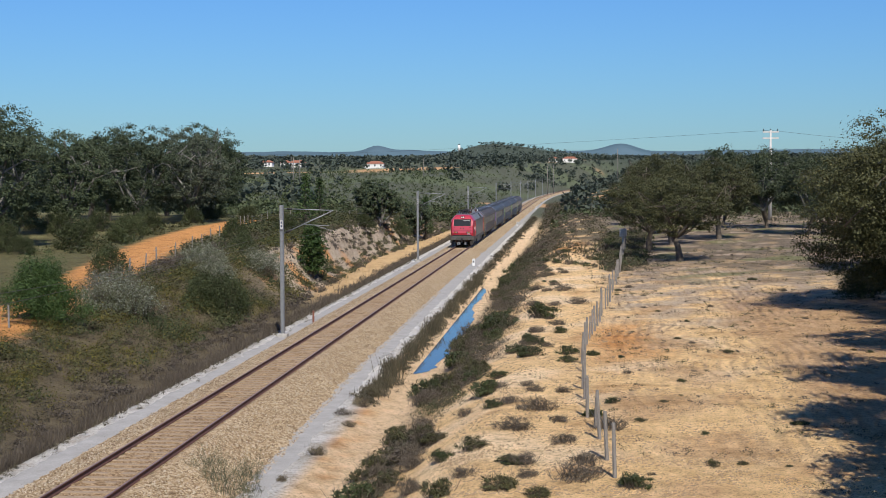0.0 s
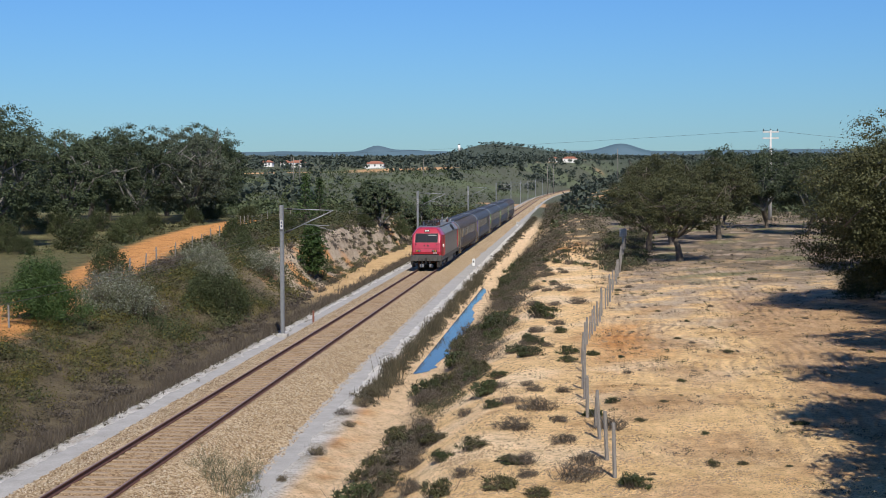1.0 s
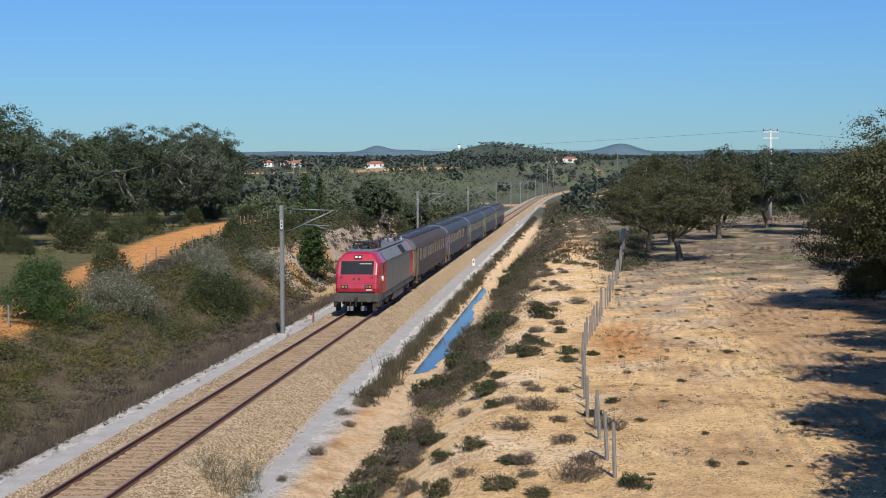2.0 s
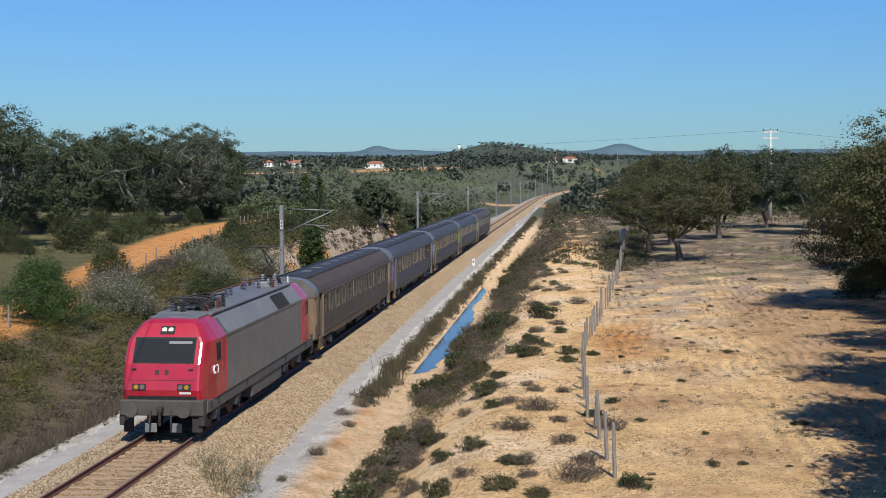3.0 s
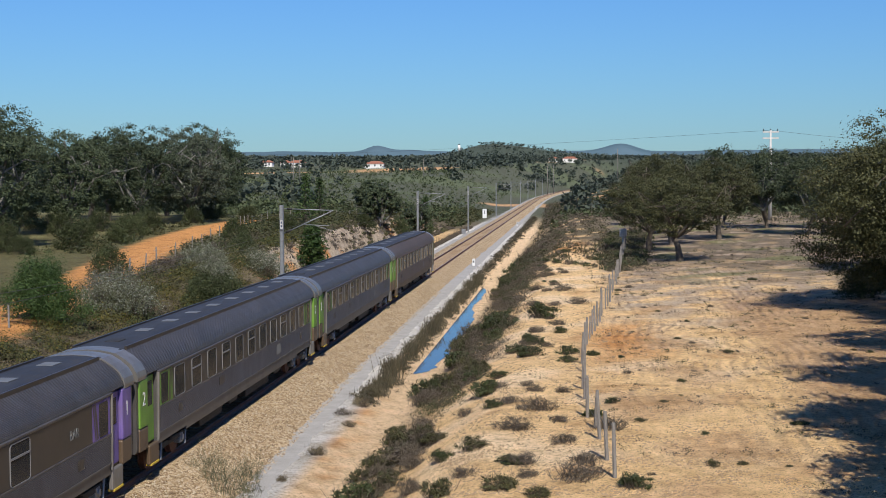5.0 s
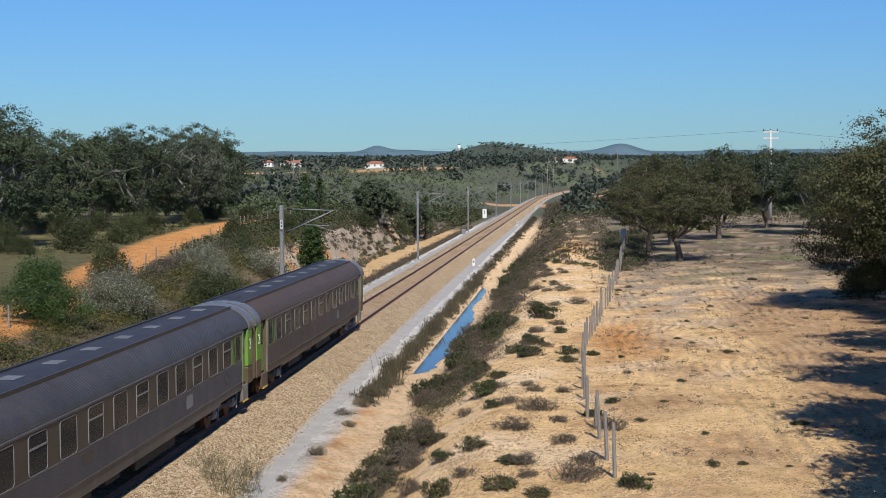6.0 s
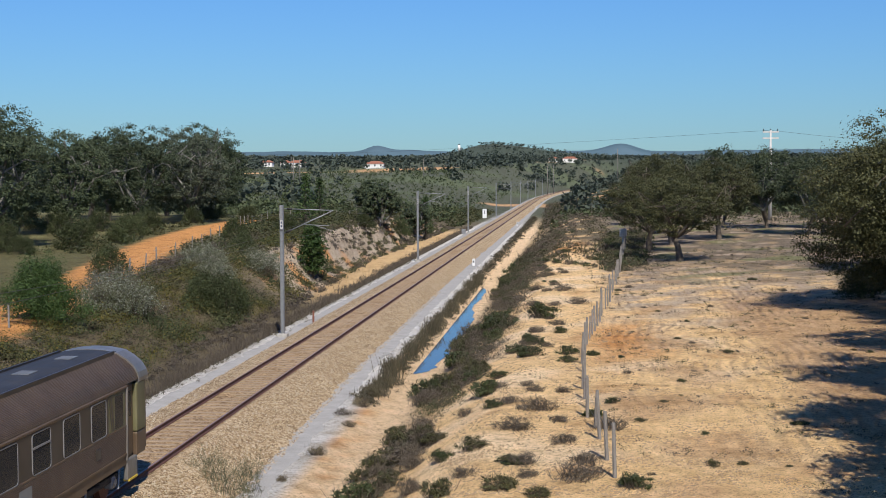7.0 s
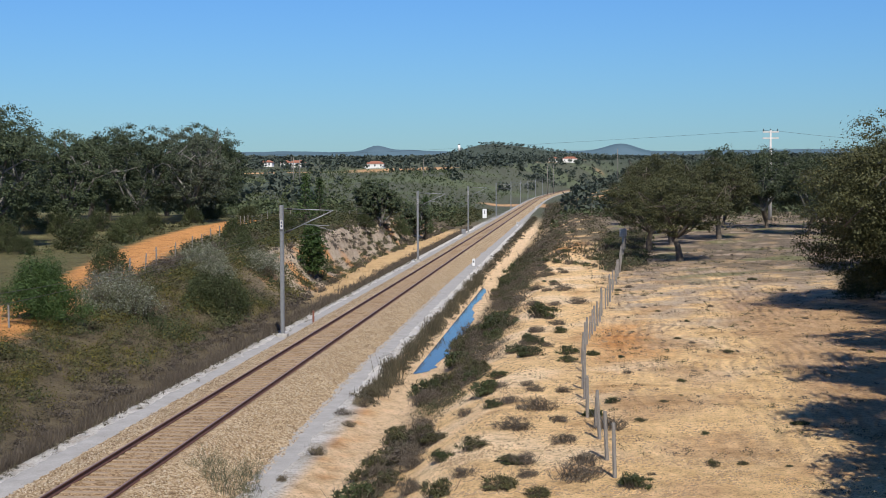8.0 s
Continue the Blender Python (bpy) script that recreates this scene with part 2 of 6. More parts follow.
def ground_rgb(x, y):
    """Soil colours by the kind of ground: scrub soil, bare sand, clay, meadow, far country; some hold tree shade too.
    """
    xr = x - track_x(y)
    toe, run, top = bank_left(y)
    r = np.hypot(x - 13, y)
    n1, n2, n3 = wave(x, y, 11, 21), wave(x, y, 3.1, 22), wave(x, y, 1.2, 23)
    scrub, sand, pale = np.array([0.125, 0.10, 0.06]), np.array([0.70, 0.475, 0.235]), np.array([0.76, 0.58, 0.37])
    clay, orange, rock = np.array([0.52, 0.31, 0.14]), np.array([0.52, 0.25, 0.085]), np.array([0.40, 0.325, 0.24])
    meadow, wood = np.array([0.09, 0.105, 0.055]), np.array([0.11, 0.10, 0.045])
    c = np.empty(x.shape + (3,))
    c[:] = scrub

    def lay(col, w):
        w = np.clip(w, 0, 1)[..., None]
        c[:] = c * (1 - w) + col * w
    right = smooth(6.8, 8.5, xr)
    lay(sand, right)
    lay(pale, right * smooth(-0.1, 0.5, n1 + 0.5 * n2) * 0.8)
    lay(clay, right * smooth(0.35, 0.8, n2 * 0.7 - n1 * 0.5 + 0.25 * n3))
    lay(orange, smooth(1.1, 0.1, np.hypot((x - 15.8) / 2.6, (y - 65) / 11) + 0.25 * n2 + 0.15 * n3))
    lay(clay, smooth(14.0, 15.2, xr) * smooth(60, 46, y) * smooth(0.0, 0.5, n2 + n1) * 0.7)
    lay(np.array([0.40, 0.31, 0.215]), smooth(14.5, 17, xr) * smooth(62, 84, y + 5 * n1) * smooth(-0.5, 0.2, n2 + 0.6 * n3))
    lay(clay * 0.8, right * smooth(13.5, 15, xr) * smooth(0.2, 0.7, n1 - n2 * 0.4) * 0.7)
    lay(orange * 0.9, smooth(9.5, 11, xr) * smooth(16, 14, xr) * smooth(125, 140, y) * smooth(215, 190, y) * smooth(-0.2, 0.3, n2 + n1))
    lay(scrub, right * smooth(135, 175, y + 10 * n1 + 3 * (xr - 12)) * smooth(-0.75, -0.2, n2 + n1))
    # brown oak litter, darkened further in place of canopy shade
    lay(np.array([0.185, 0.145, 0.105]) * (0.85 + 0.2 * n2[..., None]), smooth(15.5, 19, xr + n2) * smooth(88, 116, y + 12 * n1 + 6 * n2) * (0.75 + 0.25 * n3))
    lay(np.array([0.16, 0.16, 0.07]), smooth(17, 20, xr) * smooth(92, 104, y) * smooth(0.15, 0.5, wave(x, y, 9, 27) + 0.4 * n2) * 0.8)
    lay(np.array([0.42, 0.32, 0.23]), smooth(17, 20, xr) * smooth(92, 104, y) * smooth(0.25, 0.6, wave(x, y, 7, 28) + 0.4 * n3) * 0.7)
    # reddish litter; its darker tone also warms the oaks' blue shade by colour
    lay(np.array([0.38, 0.23, 0.12]), smooth(19.5, 21.5, xr + 0.8 * n2 - 0.02 * y) * smooth(95, 80, y) * 0.7)
    lay(np.array([0.64, 0.46, 0.275]), smooth(4.2, 5.0, xr) * smooth(7.6, 6.6, xr))
    edge = np.interp(y, [30, 38, 45, 55, 67, 100, 300], [5.1, 4.85, 4.65, 4.5, 4.3, 4.2, 4.1]) + 0.15 * n3 + 0.12 * n2
    lay(orange, smooth(0.9, 0.2, np.abs(xr - edge - 0.25)) * smooth(60, 54, y) * smooth(-0.1, 0.4, n2 + n3) * 0.7)
    lay(np.array([0.52, 0.495, 0.45]), smooth(0.25, -0.25, xr - edge) * smooth(1.0, 2.0, xr))
    edge = np.interp(y, [30, 60, 90, 300], [-4.5, -4.1, -4.0, -4.2]) + 0.12 * n3
    lay(np.array([0.52, 0.495, 0.45]), smooth(-0.2, 0.2, xr - edge) * smooth(-1.0, -2.0, xr))
    lay(rock, smooth(90, 105, y) * smooth(235, 210, y) * smooth(0.2, -0.6, xr - toe) * smooth(-1.5, 0.5, xr - toe + run))
    lay(orange, smooth(90, 105, y) * smooth(235, 200, y) * smooth(0.4, -0.4, xr - toe) * smooth(-1.5, 0.5, xr - toe + run) * smooth(0.15, 0.5, n1 + 0.4 * n3))
    lay(sand * 0.82, smooth(93, 103, y) * smooth(235, 210, y) * smooth(-0.4, 0.4, xr - toe + 0.5 * n2) * smooth(-4.0, -4.6, xr) * 0.85)
    lay(wood, smooth(-14, -22, xr))
    # meadow among the wood's trees, their shade put into its lowered colour
    lay(np.array([0.16, 0.15, 0.07]), smooth(-24, -32, xr) * smooth(-0.1, 0.4, n1) * 0.9)
    lay(orange, smooth(2.6, 1.9, trail_gap(x, y) + 0.5 * n3))
    far = smooth(230, 330, r)
    big, mid = wave(x, y, 260, 31), wave(x, y, 90, 32)
    lay(np.array([0.075, 0.08, 0.052]), far)
    lay(meadow, far * smooth(0.1, 0.4, big))
    lay(np.array([0.085, 0.098, 0.055]), far * smooth(0.35, 0.5, mid + 0.4 * big))
    lay(np.array([0.05, 0.062, 0.042]), smooth(1200, 1700, r))
    lay(np.array([0.40, 0.24, 0.12]), far * smooth(0.48, 0.56, wave(x, y, 120, 35)) * smooth(2200, 1500, r))
    return 0.78 * c


def ground_material():
    m, n, l, b = material("sandy_ground", 0.95, 0.0, 0.15)
    a = n.new("ShaderNodeAttribute")
    a.attribute_name = "soil"
    big = noise_node(n, l, 0.9, 8, 0.7)
    fine = noise_node(n, l, 5.0, 9, 0.78)
    grit = noise_node(n, l, 45.0, 3, 0.7)
    f1 = ramp(n, [(0.30, (0.74, 0.68, 0.60)), (0.50, (1.14, 1.14, 1.13)), (0.72, (1.36, 1.38, 1.42))])
    f2 = ramp(n, [(0.33, (0.42, 0.36, 0.31)), (0.43, (1.06, 1.05, 1.03)), (0.66, (1.42, 1.42, 1.42))])
    l.new(big.outputs[0], f1.inputs[0])
    l.new(fine.outputs[0], f2.inputs[0])
    col = mix(n, l, 1.0, a.outputs["Color"], f1.outputs[0], "MULTIPLY")
    col = mix(n, l, 1.0, col, f2.outputs[0], "MULTIPLY")
    speck = noise_node(n, l, 16.0, 4, 0.7)
    f3 = ramp(n, [(0.36, (0.45, 0.40, 0.35)), (0.46, (1.0, 1.0, 1.0)), (0.70, (1.08, 1.08, 1.08))])
    l.new(speck.outputs[0], f3.inputs[0])
    col = mix(n, l, 1.0, col, f3.outputs[0], "MULTIPLY")
    l.new(col, b.inputs["Base Color"])
    s = n.new("ShaderNodeMath")
    s.operation = "MULTIPLY_ADD"
    s.inputs[1].default_value = 0.25
    l.new(grit.outputs[0], s.inputs[0])
    l.new(fine.outputs[0], s.inputs[2])
    # wheel ruts pressed into the damp sand of the field
    rut = n.new("ShaderNodeAttribute")
    rut.attribute_name = "ruts"
    tc = n.new("ShaderNodeTexCoord")
    band = n.new("ShaderNodeTexWave")
    band.inputs["Scale"].default_value, band.inputs["Distortion"].default_value = 0.55, 9.0
    band.inputs["Detail"].default_value, band.inputs["Detail Scale"].default_value = 3.0, 0.35
    l.new(tc.outputs["Object"], band.inputs["Vector"])
    k = n.new("ShaderNodeMath")
    k.operation = "MULTIPLY"
    l.new(band.outputs["Fac"], k.inputs[0])
    l.new(rut.outputs["Fac"], k.inputs[1])
    s2 = n.new("ShaderNodeMath")
    s2.operation = "MULTIPLY_ADD"
    s2.inputs[1].default_value = 1.1
    l.new(k.outputs[0], s2.inputs[0])
    l.new(s.outputs[0], s2.inputs[2])
    bump(n, l, b, s2.outputs[0], 1.0, 0.17)
    return m


gv, gf = ground_grid()
ground_mesh = mesh_np("ground", gv, gf, ground_material(), True)
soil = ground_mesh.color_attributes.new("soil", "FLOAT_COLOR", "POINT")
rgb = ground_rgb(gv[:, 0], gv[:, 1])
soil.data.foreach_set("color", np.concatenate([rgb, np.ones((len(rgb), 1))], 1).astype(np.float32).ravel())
ruts = ground_mesh.attributes.new("ruts", "FLOAT", "POINT")
gx, gy = gv[:, 0], gv[:, 1]
ruts.data.foreach_set("value", (smooth(14.2, 15.5, gx) * smooth(30, 24, gx) * smooth(30, 40, gy) * smooth(125, 90, gy) * smooth(-0.45, 0.3, wave(gx, gy, 12, 55) + 0.4 * wave(gx, gy, 4, 56))).astype(np.float32))
ground = tagged(new("ground", ground_mesh), "sandy ochre ground with cuttings, a ditch and distant low hills", "ground", kind="structure")


def gz(x, y):
    return float(ground_z(x, y))


# ---- service paths of pale grit beside the line ----
M_GRIT = surface("pale_grey_grit", (0.25, 0.235, 0.21), (0.43, 0.41, 0.375), 1.2, 0.95, bumps=0.5, fine=18)


def strip(x_in, x_out, lift, y0=-60, y1=900, rough=0.07):
    ys = np.concatenate([np.arange(y0, 150, 0.5), np.arange(150, y1, 4)])
    q = np.random.default_rng(5)
    e0, e1 = x_in(ys) + q.normal(0, rough * 0.4, len(ys)), x_out(ys) + q.normal(0, rough, len(ys)) + 0.15 * wave(ys, ys * 0, 4, 6)
    k = np.linspace(0, 1, 6)[None]
    X = e0[:, None] * (1 - k) + e1[:, None] * k + track_x(ys)[:, None]
    Y = np.broadcast_to(ys[:, None], X.shape)
    Z = ground_z(X, Y) + lift + q.normal(0, 0.006, X.shape)
    Z[:, -1] -= 0.06
    idx = np.arange(X.size).reshape(X.shape)
    f = np.stack([idx[:-1, :-1], idx[:-1, 1:], idx[1:, 1:], idx[1:, :-1]], -1).reshape(-1, 4)
    return np.stack([X, Y, Z], -1).reshape(-1, 3), f


def ballast_edge(y):
    return np.interp(y, [36, 40, 54, 67, 107], [3.6, 3.45, 3.0, 2.75, 2.4])


path_a = mesh_np("service_path_1", *strip(lambda y: -1.8 + 0 * y, lambda y: np.interp(y, [30, 60, 90, 300], [-4.1, -3.75, -3.7, -3.9]), 0.015), M_GRIT, True)
tagged(new("service_path_1", path_a), "pale grey grit path beside the track", "path", kind="structure")
path_b = mesh_np("service_path_2", *strip(lambda y: ballast_edge(y) - 0.4, lambda y: np.interp(y, [30, 38, 45, 55, 67, 100, 300], [5.2, 4.95, 4.75, 4.6, 4.35, 4.2, 4.1]) - 0.45, 0.015), M_GRIT, True)
tagged(new("service_path_2", path_b), "wide pale grey grit path along the ballast", "path", kind="structure")

# ---- standing water in the ditch ----
mw, nw, lw, bw = material("ditch_water", 0.04, 0.0, 0.6)
bw.inputs["Base Color"].default_value = (0.05, 0.055, 0.05, 1)
wt = noise_node(nw, lw, 6.0, 2, 0.5)
bump(nw, lw, bw, wt.outputs[0], 0.01, 0.01)


def pool():
    ys = np.arange(65.5, 121, 0.5)
    q = np.random.default_rng(11)
    left = 4.95 + 0.3 * wave(ys, ys * 0, 9, 2) + 0.05 * q.normal(0, 1, len(ys))
    w = np.interp(ys, [65.5, 67, 72, 80, 86, 92, 98, 108, 116, 121], [0.05, 1.2, 1.5, 1.7, 1.7, 1.6, 1.0, 1.1, 0.8, 0.02])
    w = w * (1 + 0.12 * wave(ys, ys * 0, 6, 12) + 0.05 * q.normal(0, 1, len(ys)))
    zz = np.full(len(ys), -1.275)
    v = np.stack([np.stack([left, ys, zz], 1), np.stack([left + np.maximum(w, 0.02), ys, zz], 1)], 1).reshape(-1, 3)
    i = np.arange(len(ys) - 1)[:, None] * 2
    return v, np.concatenate([i, i + 1, i + 3, i + 2], 1)


tagged(new("water", mesh_np("water", *pool(), mw)), "still shallow rainwater lying in the ditch, mirroring the sky", "water", kind="structure")


# ---- the railway ----
def rail_profile(x0, prof):
    ys = np.concatenate([np.arange(-160, 450, 30), np.arange(450, 1200, 15)])
    tx = track_x(ys)
    v = np.array([[(x0 + px + t, y, pz - 0.16) for px, pz in prof] for y, t in zip(ys, tx)]).reshape(-1, 3)
    k = len(prof)
    f = [(i * k + j, i * k + (j + 1) % k, (i + 1) * k + (j + 1) % k, (i + 1) * k + j) for i in range(len(ys) - 1) for j in range(k)]
    return v, np.array(f)


FOOT = ((-0.07, 0), (0.07, 0), (0.07, 0.012), (0.012, 0.035), (0.012, 0.115), (0.036, 0.125), (0.036, 0.152), (-0.036, 0.152), (-0.036, 0.125), (-0.012, 0.115), (-0.012, 0.035), (-0.07, 0.012))
HEAD = ((-0.03, 0.15), (0.03, 0.15), (0.026, 0.16), (-0.026, 0.16))
railway = tagged(new("railway_track"), "single broad-gauge railway track with rusty rails on tan ballast", "railway", kind="structure")
for x0 in (-0.87, 0.87):
    r_ob = child("rail", mesh_np("rail", *rail_profile(x0, FOOT), M_RAIL), railway, "rust-brown steel rail")
    child("running_surface", mesh_np("running_surface", *rail_profile(x0, HEAD), M_HEAD), r_ob, "worn bare steel top of the rail")


def ballast_material(name, lo, mid, hi):
    m, n, l, b = material(name, 0.95, 0.0, 0.2)
    vo = n.new("ShaderNodeTexVoronoi")
    vo.inputs["Scale"].default_value = 17.0
    tc = n.new("ShaderNodeTexCoord")
    l.new(tc.outputs["Object"], vo.inputs["Vector"])
    sep = n.new("ShaderNodeSeparateColor")
    l.new(vo.outputs["Color"], sep.inputs[0])
    r = ramp(n, [(0.0, lo), (0.45, mid), (1.0, hi)])
    l.new(sep.outputs[0], r.inputs[0])
    big = noise_node(n, l, 0.7, 5, 0.7)
    f = ramp(n, [(0.3, (0.58, 0.53, 0.47)), (0.7, (0.90, 0.88, 0.84))])
    l.new(big.outputs[0], f.inputs[0])
    col = mix(n, l, 1.0, r.outputs[0], f.outputs[0], "MULTIPLY")
    l.new(col, b.inputs["Base Color"])
    inv = n.new("ShaderNodeMath")
    inv.operation = "SUBTRACT"
    inv.inputs[0].default_value = 1.0
    l.new(vo.outputs["Distance"], inv.inputs[1])
    bump(n, l, b, inv.outputs[0], 1.0, 0.05)
    return m


M_BALLAST = ballast_material("tan_ballast", (0.20, 0.13, 0.07), (0.42, 0.31, 0.18), (0.66, 0.55, 0.39))
BED_X = (-2.85, -2.4, -1.95, -1.45, -1.1, -0.87, -0.5, 0, 0.5, 0.87, 1.1, 1.35, 1.55, 1.85, 2.15, 2.5)
BED_Z = (-0.58, -0.42, -0.26, -0.155, -0.15, -0.22, -0.235, -0.24, -0.235, -0.22, -0.15, -0.165, -0.28, -0.44, -0.64, -0.85)


def bed_z(x, y):
    x = np.asarray(x, float) - track_x(y)
    w = 1 + (ballast_edge(y) - 2.45) / 1.25
    return np.interp(np.where(x > 1.25, 1.25 + (x - 1.25) / w, x), BED_X, BED_Z)


def bed():
    ys = np.concatenate([np.arange(-60, 150, 0.35), np.arange(150, 1200, 6)])
    xs = np.array(BED_X)
    w = 1 + (ballast_edge(ys) - 2.45) / 1.25
    X = np.where(xs[None] > 1.25, 1.25 + (xs[None] - 1.25) * w[:, None], xs[None]) + track_x(ys)[:, None]
    q = np.random.default_rng(3)
    X = X + q.normal(0, 0.02, X.shape)
    X[:, -1] += q.normal(0, 0.07, len(ys))
    Y = np.broadcast_to(ys[:, None], X.shape)
    Z = np.broadcast_to(np.array(BED_Z)[None], X.shape) + q.normal(0, 0.014, X.shape)
    idx = np.arange(X.size).reshape(X.shape)
    f = np.stack([idx[:-1, :-1], idx[:-1, 1:], idx[1:, 1:], idx[1:, :-1]], -1).reshape(-1, 4)
    return np.stack([X, Y, Z], -1).reshape(-1, 3), f


child("ballast_bed", mesh_np("ballast_bed", *bed(), M_BALLAST), railway, "tan crushed stone ballast")
M_CRIB = ballast_material("stained_ballast", (0.17, 0.105, 0.055), (0.33, 0.225, 0.125), (0.50, 0.37, 0.23))


def crib():
    ys = np.concatenate([np.arange(-60, 150, 0.2), np.arange(150, 1200, 6)])
    xs = np.array([-1.02, -1.0, -0.95, -0.78, -0.5, -0.2, 0.2, 0.5, 0.78, 0.95, 1.0, 1.02])
    q = np.random.default_rng(4)
    X = xs[None] + q.normal(0, 0.015, (len(ys), len(xs))) + track_x(ys)[:, None]
    Y = np.broadcast_to(ys[:, None], X.shape)
    Z = np.broadcast_to(-0.18 + 0 * xs[None], X.shape) + q.normal(0, 0.018, X.shape)
    Z[:, 0] = Z[:, -1] = -0.20
    idx = np.arange(X.size).reshape(X.shape)
    f = np.stack([idx[:-1, :-1], idx[:-1, 1:], idx[1:, 1:], idx[1:, :-1]], -1).reshape(-1, 4)
    return np.stack([X, Y, Z], -1).reshape(-1, 3), f


child("crib_ballast", mesh_np("crib_ballast", *crib(), M_CRIB), railway, "brown-stained stone between the rails")


def stone_material():
    m, n, l, b = material("ballast_stone", 0.9, 0.0, 0.2)
    g = n.new("ShaderNodeNewGeometry")
    r = ramp(n, [(0.0, (0.13, 0.085, 0.05)), (0.5, (0.29, 0.215, 0.13)), (1.0, (0.46, 0.39, 0.29))])
    l.new(g.outputs["Random Per Island"], r.inputs[0])
    l.new(r.outputs[0], b.inputs["Base Color"])
    return m


def stones(k=19000):
    q = np.random.default_rng(9)
    y = 33 + 75 * q.uniform(0, 1, k) ** 1.7
    x = q.uniform(-2.2, 1, k)
    x = np.where(q.uniform(0, 1, k) < 0.72, 1.3 + q.uniform(0, 1, k) * (ballast_edge(y) - 1.0), -1.3 - q.uniform(0, 1, k) ** 1.2 * 1.75)
    keep = np.abs(x) > 1.3
    x, y = x[keep], y[keep]
    z = bed_z(x, y) + 0.012
    k = len(x)
    base = np.array([(1, 0, 0), (0, 1, 0), (-1, 0, 0), (0, -1, 0), (0.2, 0.1, 0.8), (0, 0, -0.7)], float)
    s = q.uniform(0.018, 0.046, (k, 1, 1))
    v = base[None] * s * q.uniform(0.6, 1.35, (k, 6, 3))
    a = q.uniform(0, 6.28, k)
    ca, sa = np.cos(a)[:, None], np.sin(a)[:, None]
    v = np.stack([v[..., 0] * ca - v[..., 1] * sa, v[..., 0] * sa + v[..., 1] * ca, v[..., 2]], -1) + np.stack([x, y, z], 1)[:, None]
    tri = np.array([(0, 1, 4), (1, 2, 4), (2, 3, 4), (3, 0, 4), (1, 0, 5), (2, 1, 5), (3, 2, 5), (0, 3, 5)])
    return v.reshape(-1, 3), (tri[None] + 6 * np.arange(k)[:, None, None]).reshape(-1, 3)


tagged(new("ballast_stones", mesh_np("ballast_stones", *stones(), stone_material())), "loose tan ballast stones heaped beside the rails", "ballast", kind="stuff")


def clods(k=26000):
    """Dry lumps of sand and small stones strewn over the open field."""
    q = np.random.default_rng(19)
    y = 33 + 85 * q.uniform(0, 1, k) ** 1.5
    x = 9.5 + q.uniform(0, 1, k) * (4 + 0.2 * y)
    ok = wave(x, y, 4, 91) + 0.5 * wave(x, y, 1.3, 92) > -0.1
    x, y = x[ok], y[ok]
    k = len(x)
    base = np.array([(1, 0, 0), (0, 1, 0), (-1, 0, 0), (0, -1, 0), (0.2, 0.1, 0.7)], float)
    s = q.uniform(0.010, 0.045, (k, 1, 1)) * (1 + y / 160)[:, None, None]
    v = base[None] * s * q.uniform(0.5, 1.4, (k, 5, 3)) + np.stack([x, y, ground_z(x, y)], 1)[:, None]
    tri = np.array([(0, 1, 4), (1, 2, 4), (2, 3, 4), (3, 0, 4)])
    return v.reshape(-1, 3), (tri[None] + 5 * np.arange(k)[:, None, None]).reshape(-1, 3)


M_CLOD = surface("dry_sand_clods", (0.22, 0.14, 0.07), (0.46, 0.32, 0.18), 0.8, 0.95)
tagged(new("sand_clods", mesh_np("sand_clods", *clods(), M_CLOD)), "dry clods and small stones strewn over sand", "soil", kind="stuff")


M_MARK = surface("blue_grey_marking", (0.05, 0.06, 0.10), (0.10, 0.12, 0.17), 5, 0.6)


# ---- masts and overhead line ----
mast_rows = [74.7, 141.4, 210.0, 286.8, 355, 420, 485, 550, 612, 672]


def overhead_mast(y):
    x = -3.05 + float(track_x(y))
    t = tagged(new("overhead_line_mast"), "galvanised steel overhead line mast on a concrete foot", "mast", group="overhead line masts")
    b = bmesh.new()
    box(b, -0.10, -0.075, -0.10, 0.10, 0, 7.45)
    box(b, 0.075, 0.10, -0.10, 0.10, 0, 7.45)
    box(b, -0.075, 0.075, -0.008, 0.008, 0, 7.45)
    part("post", b, M_GALV, t)
    b = bmesh.new()
    box(b, -0.3, 0.3, -0.3, 0.3, -0.5, 0.18, 0.04)
    part("foot", b, M_GRIT, t, "grey concrete foot")
    rodded("tie", (0.1, 0, 7.25), (2.95, 0, 7.15), 0.025, M_GALV, t)
    rodded("strut", (0.1, 0, 5.85), (2.95, 0, 7.15), 0.032, M_GALV, t)
    rodded("arm", (1.2, 0, 6.36), (2.75, 0, 6.28), 0.02, M_GALV, t)
    rodded("drop_arm", (1.9, 0, 6.30), (2.75, 0, 6.05), 0.014, M_GALV, t)
    rodded("insulator", (0.22, 0, 5.905), (0.55, 0, 6.055), 0.065, M_DARK, t, "dark ribbed insulator")
    rodded("insulator", (0.30, 0, 7.243), (0.62, 0, 7.232), 0.055, M_DARK, t, "dark ribbed insulator")
    b = bmesh.new()
    box(b, -0.07, 0.07, -0.125, -0.105, 6.1, 6.6)
    part("sign_plate", b, M_CONC, t, "pale vertical sign plate")
    b = bmesh.new()
    box(b, -0.04, 0.04, -0.132, -0.126, 6.2, 6.33)
    part("sign_bar", b, M_MARK, t, "dark mark on the plate")
    boxed("sign_bar", (-0.04, 0.04, -0.132, -0.126, 6.4, 6.53), M_MARK, t, "dark mark on the plate")
    t.location = (x, y, -0.52)
    return t


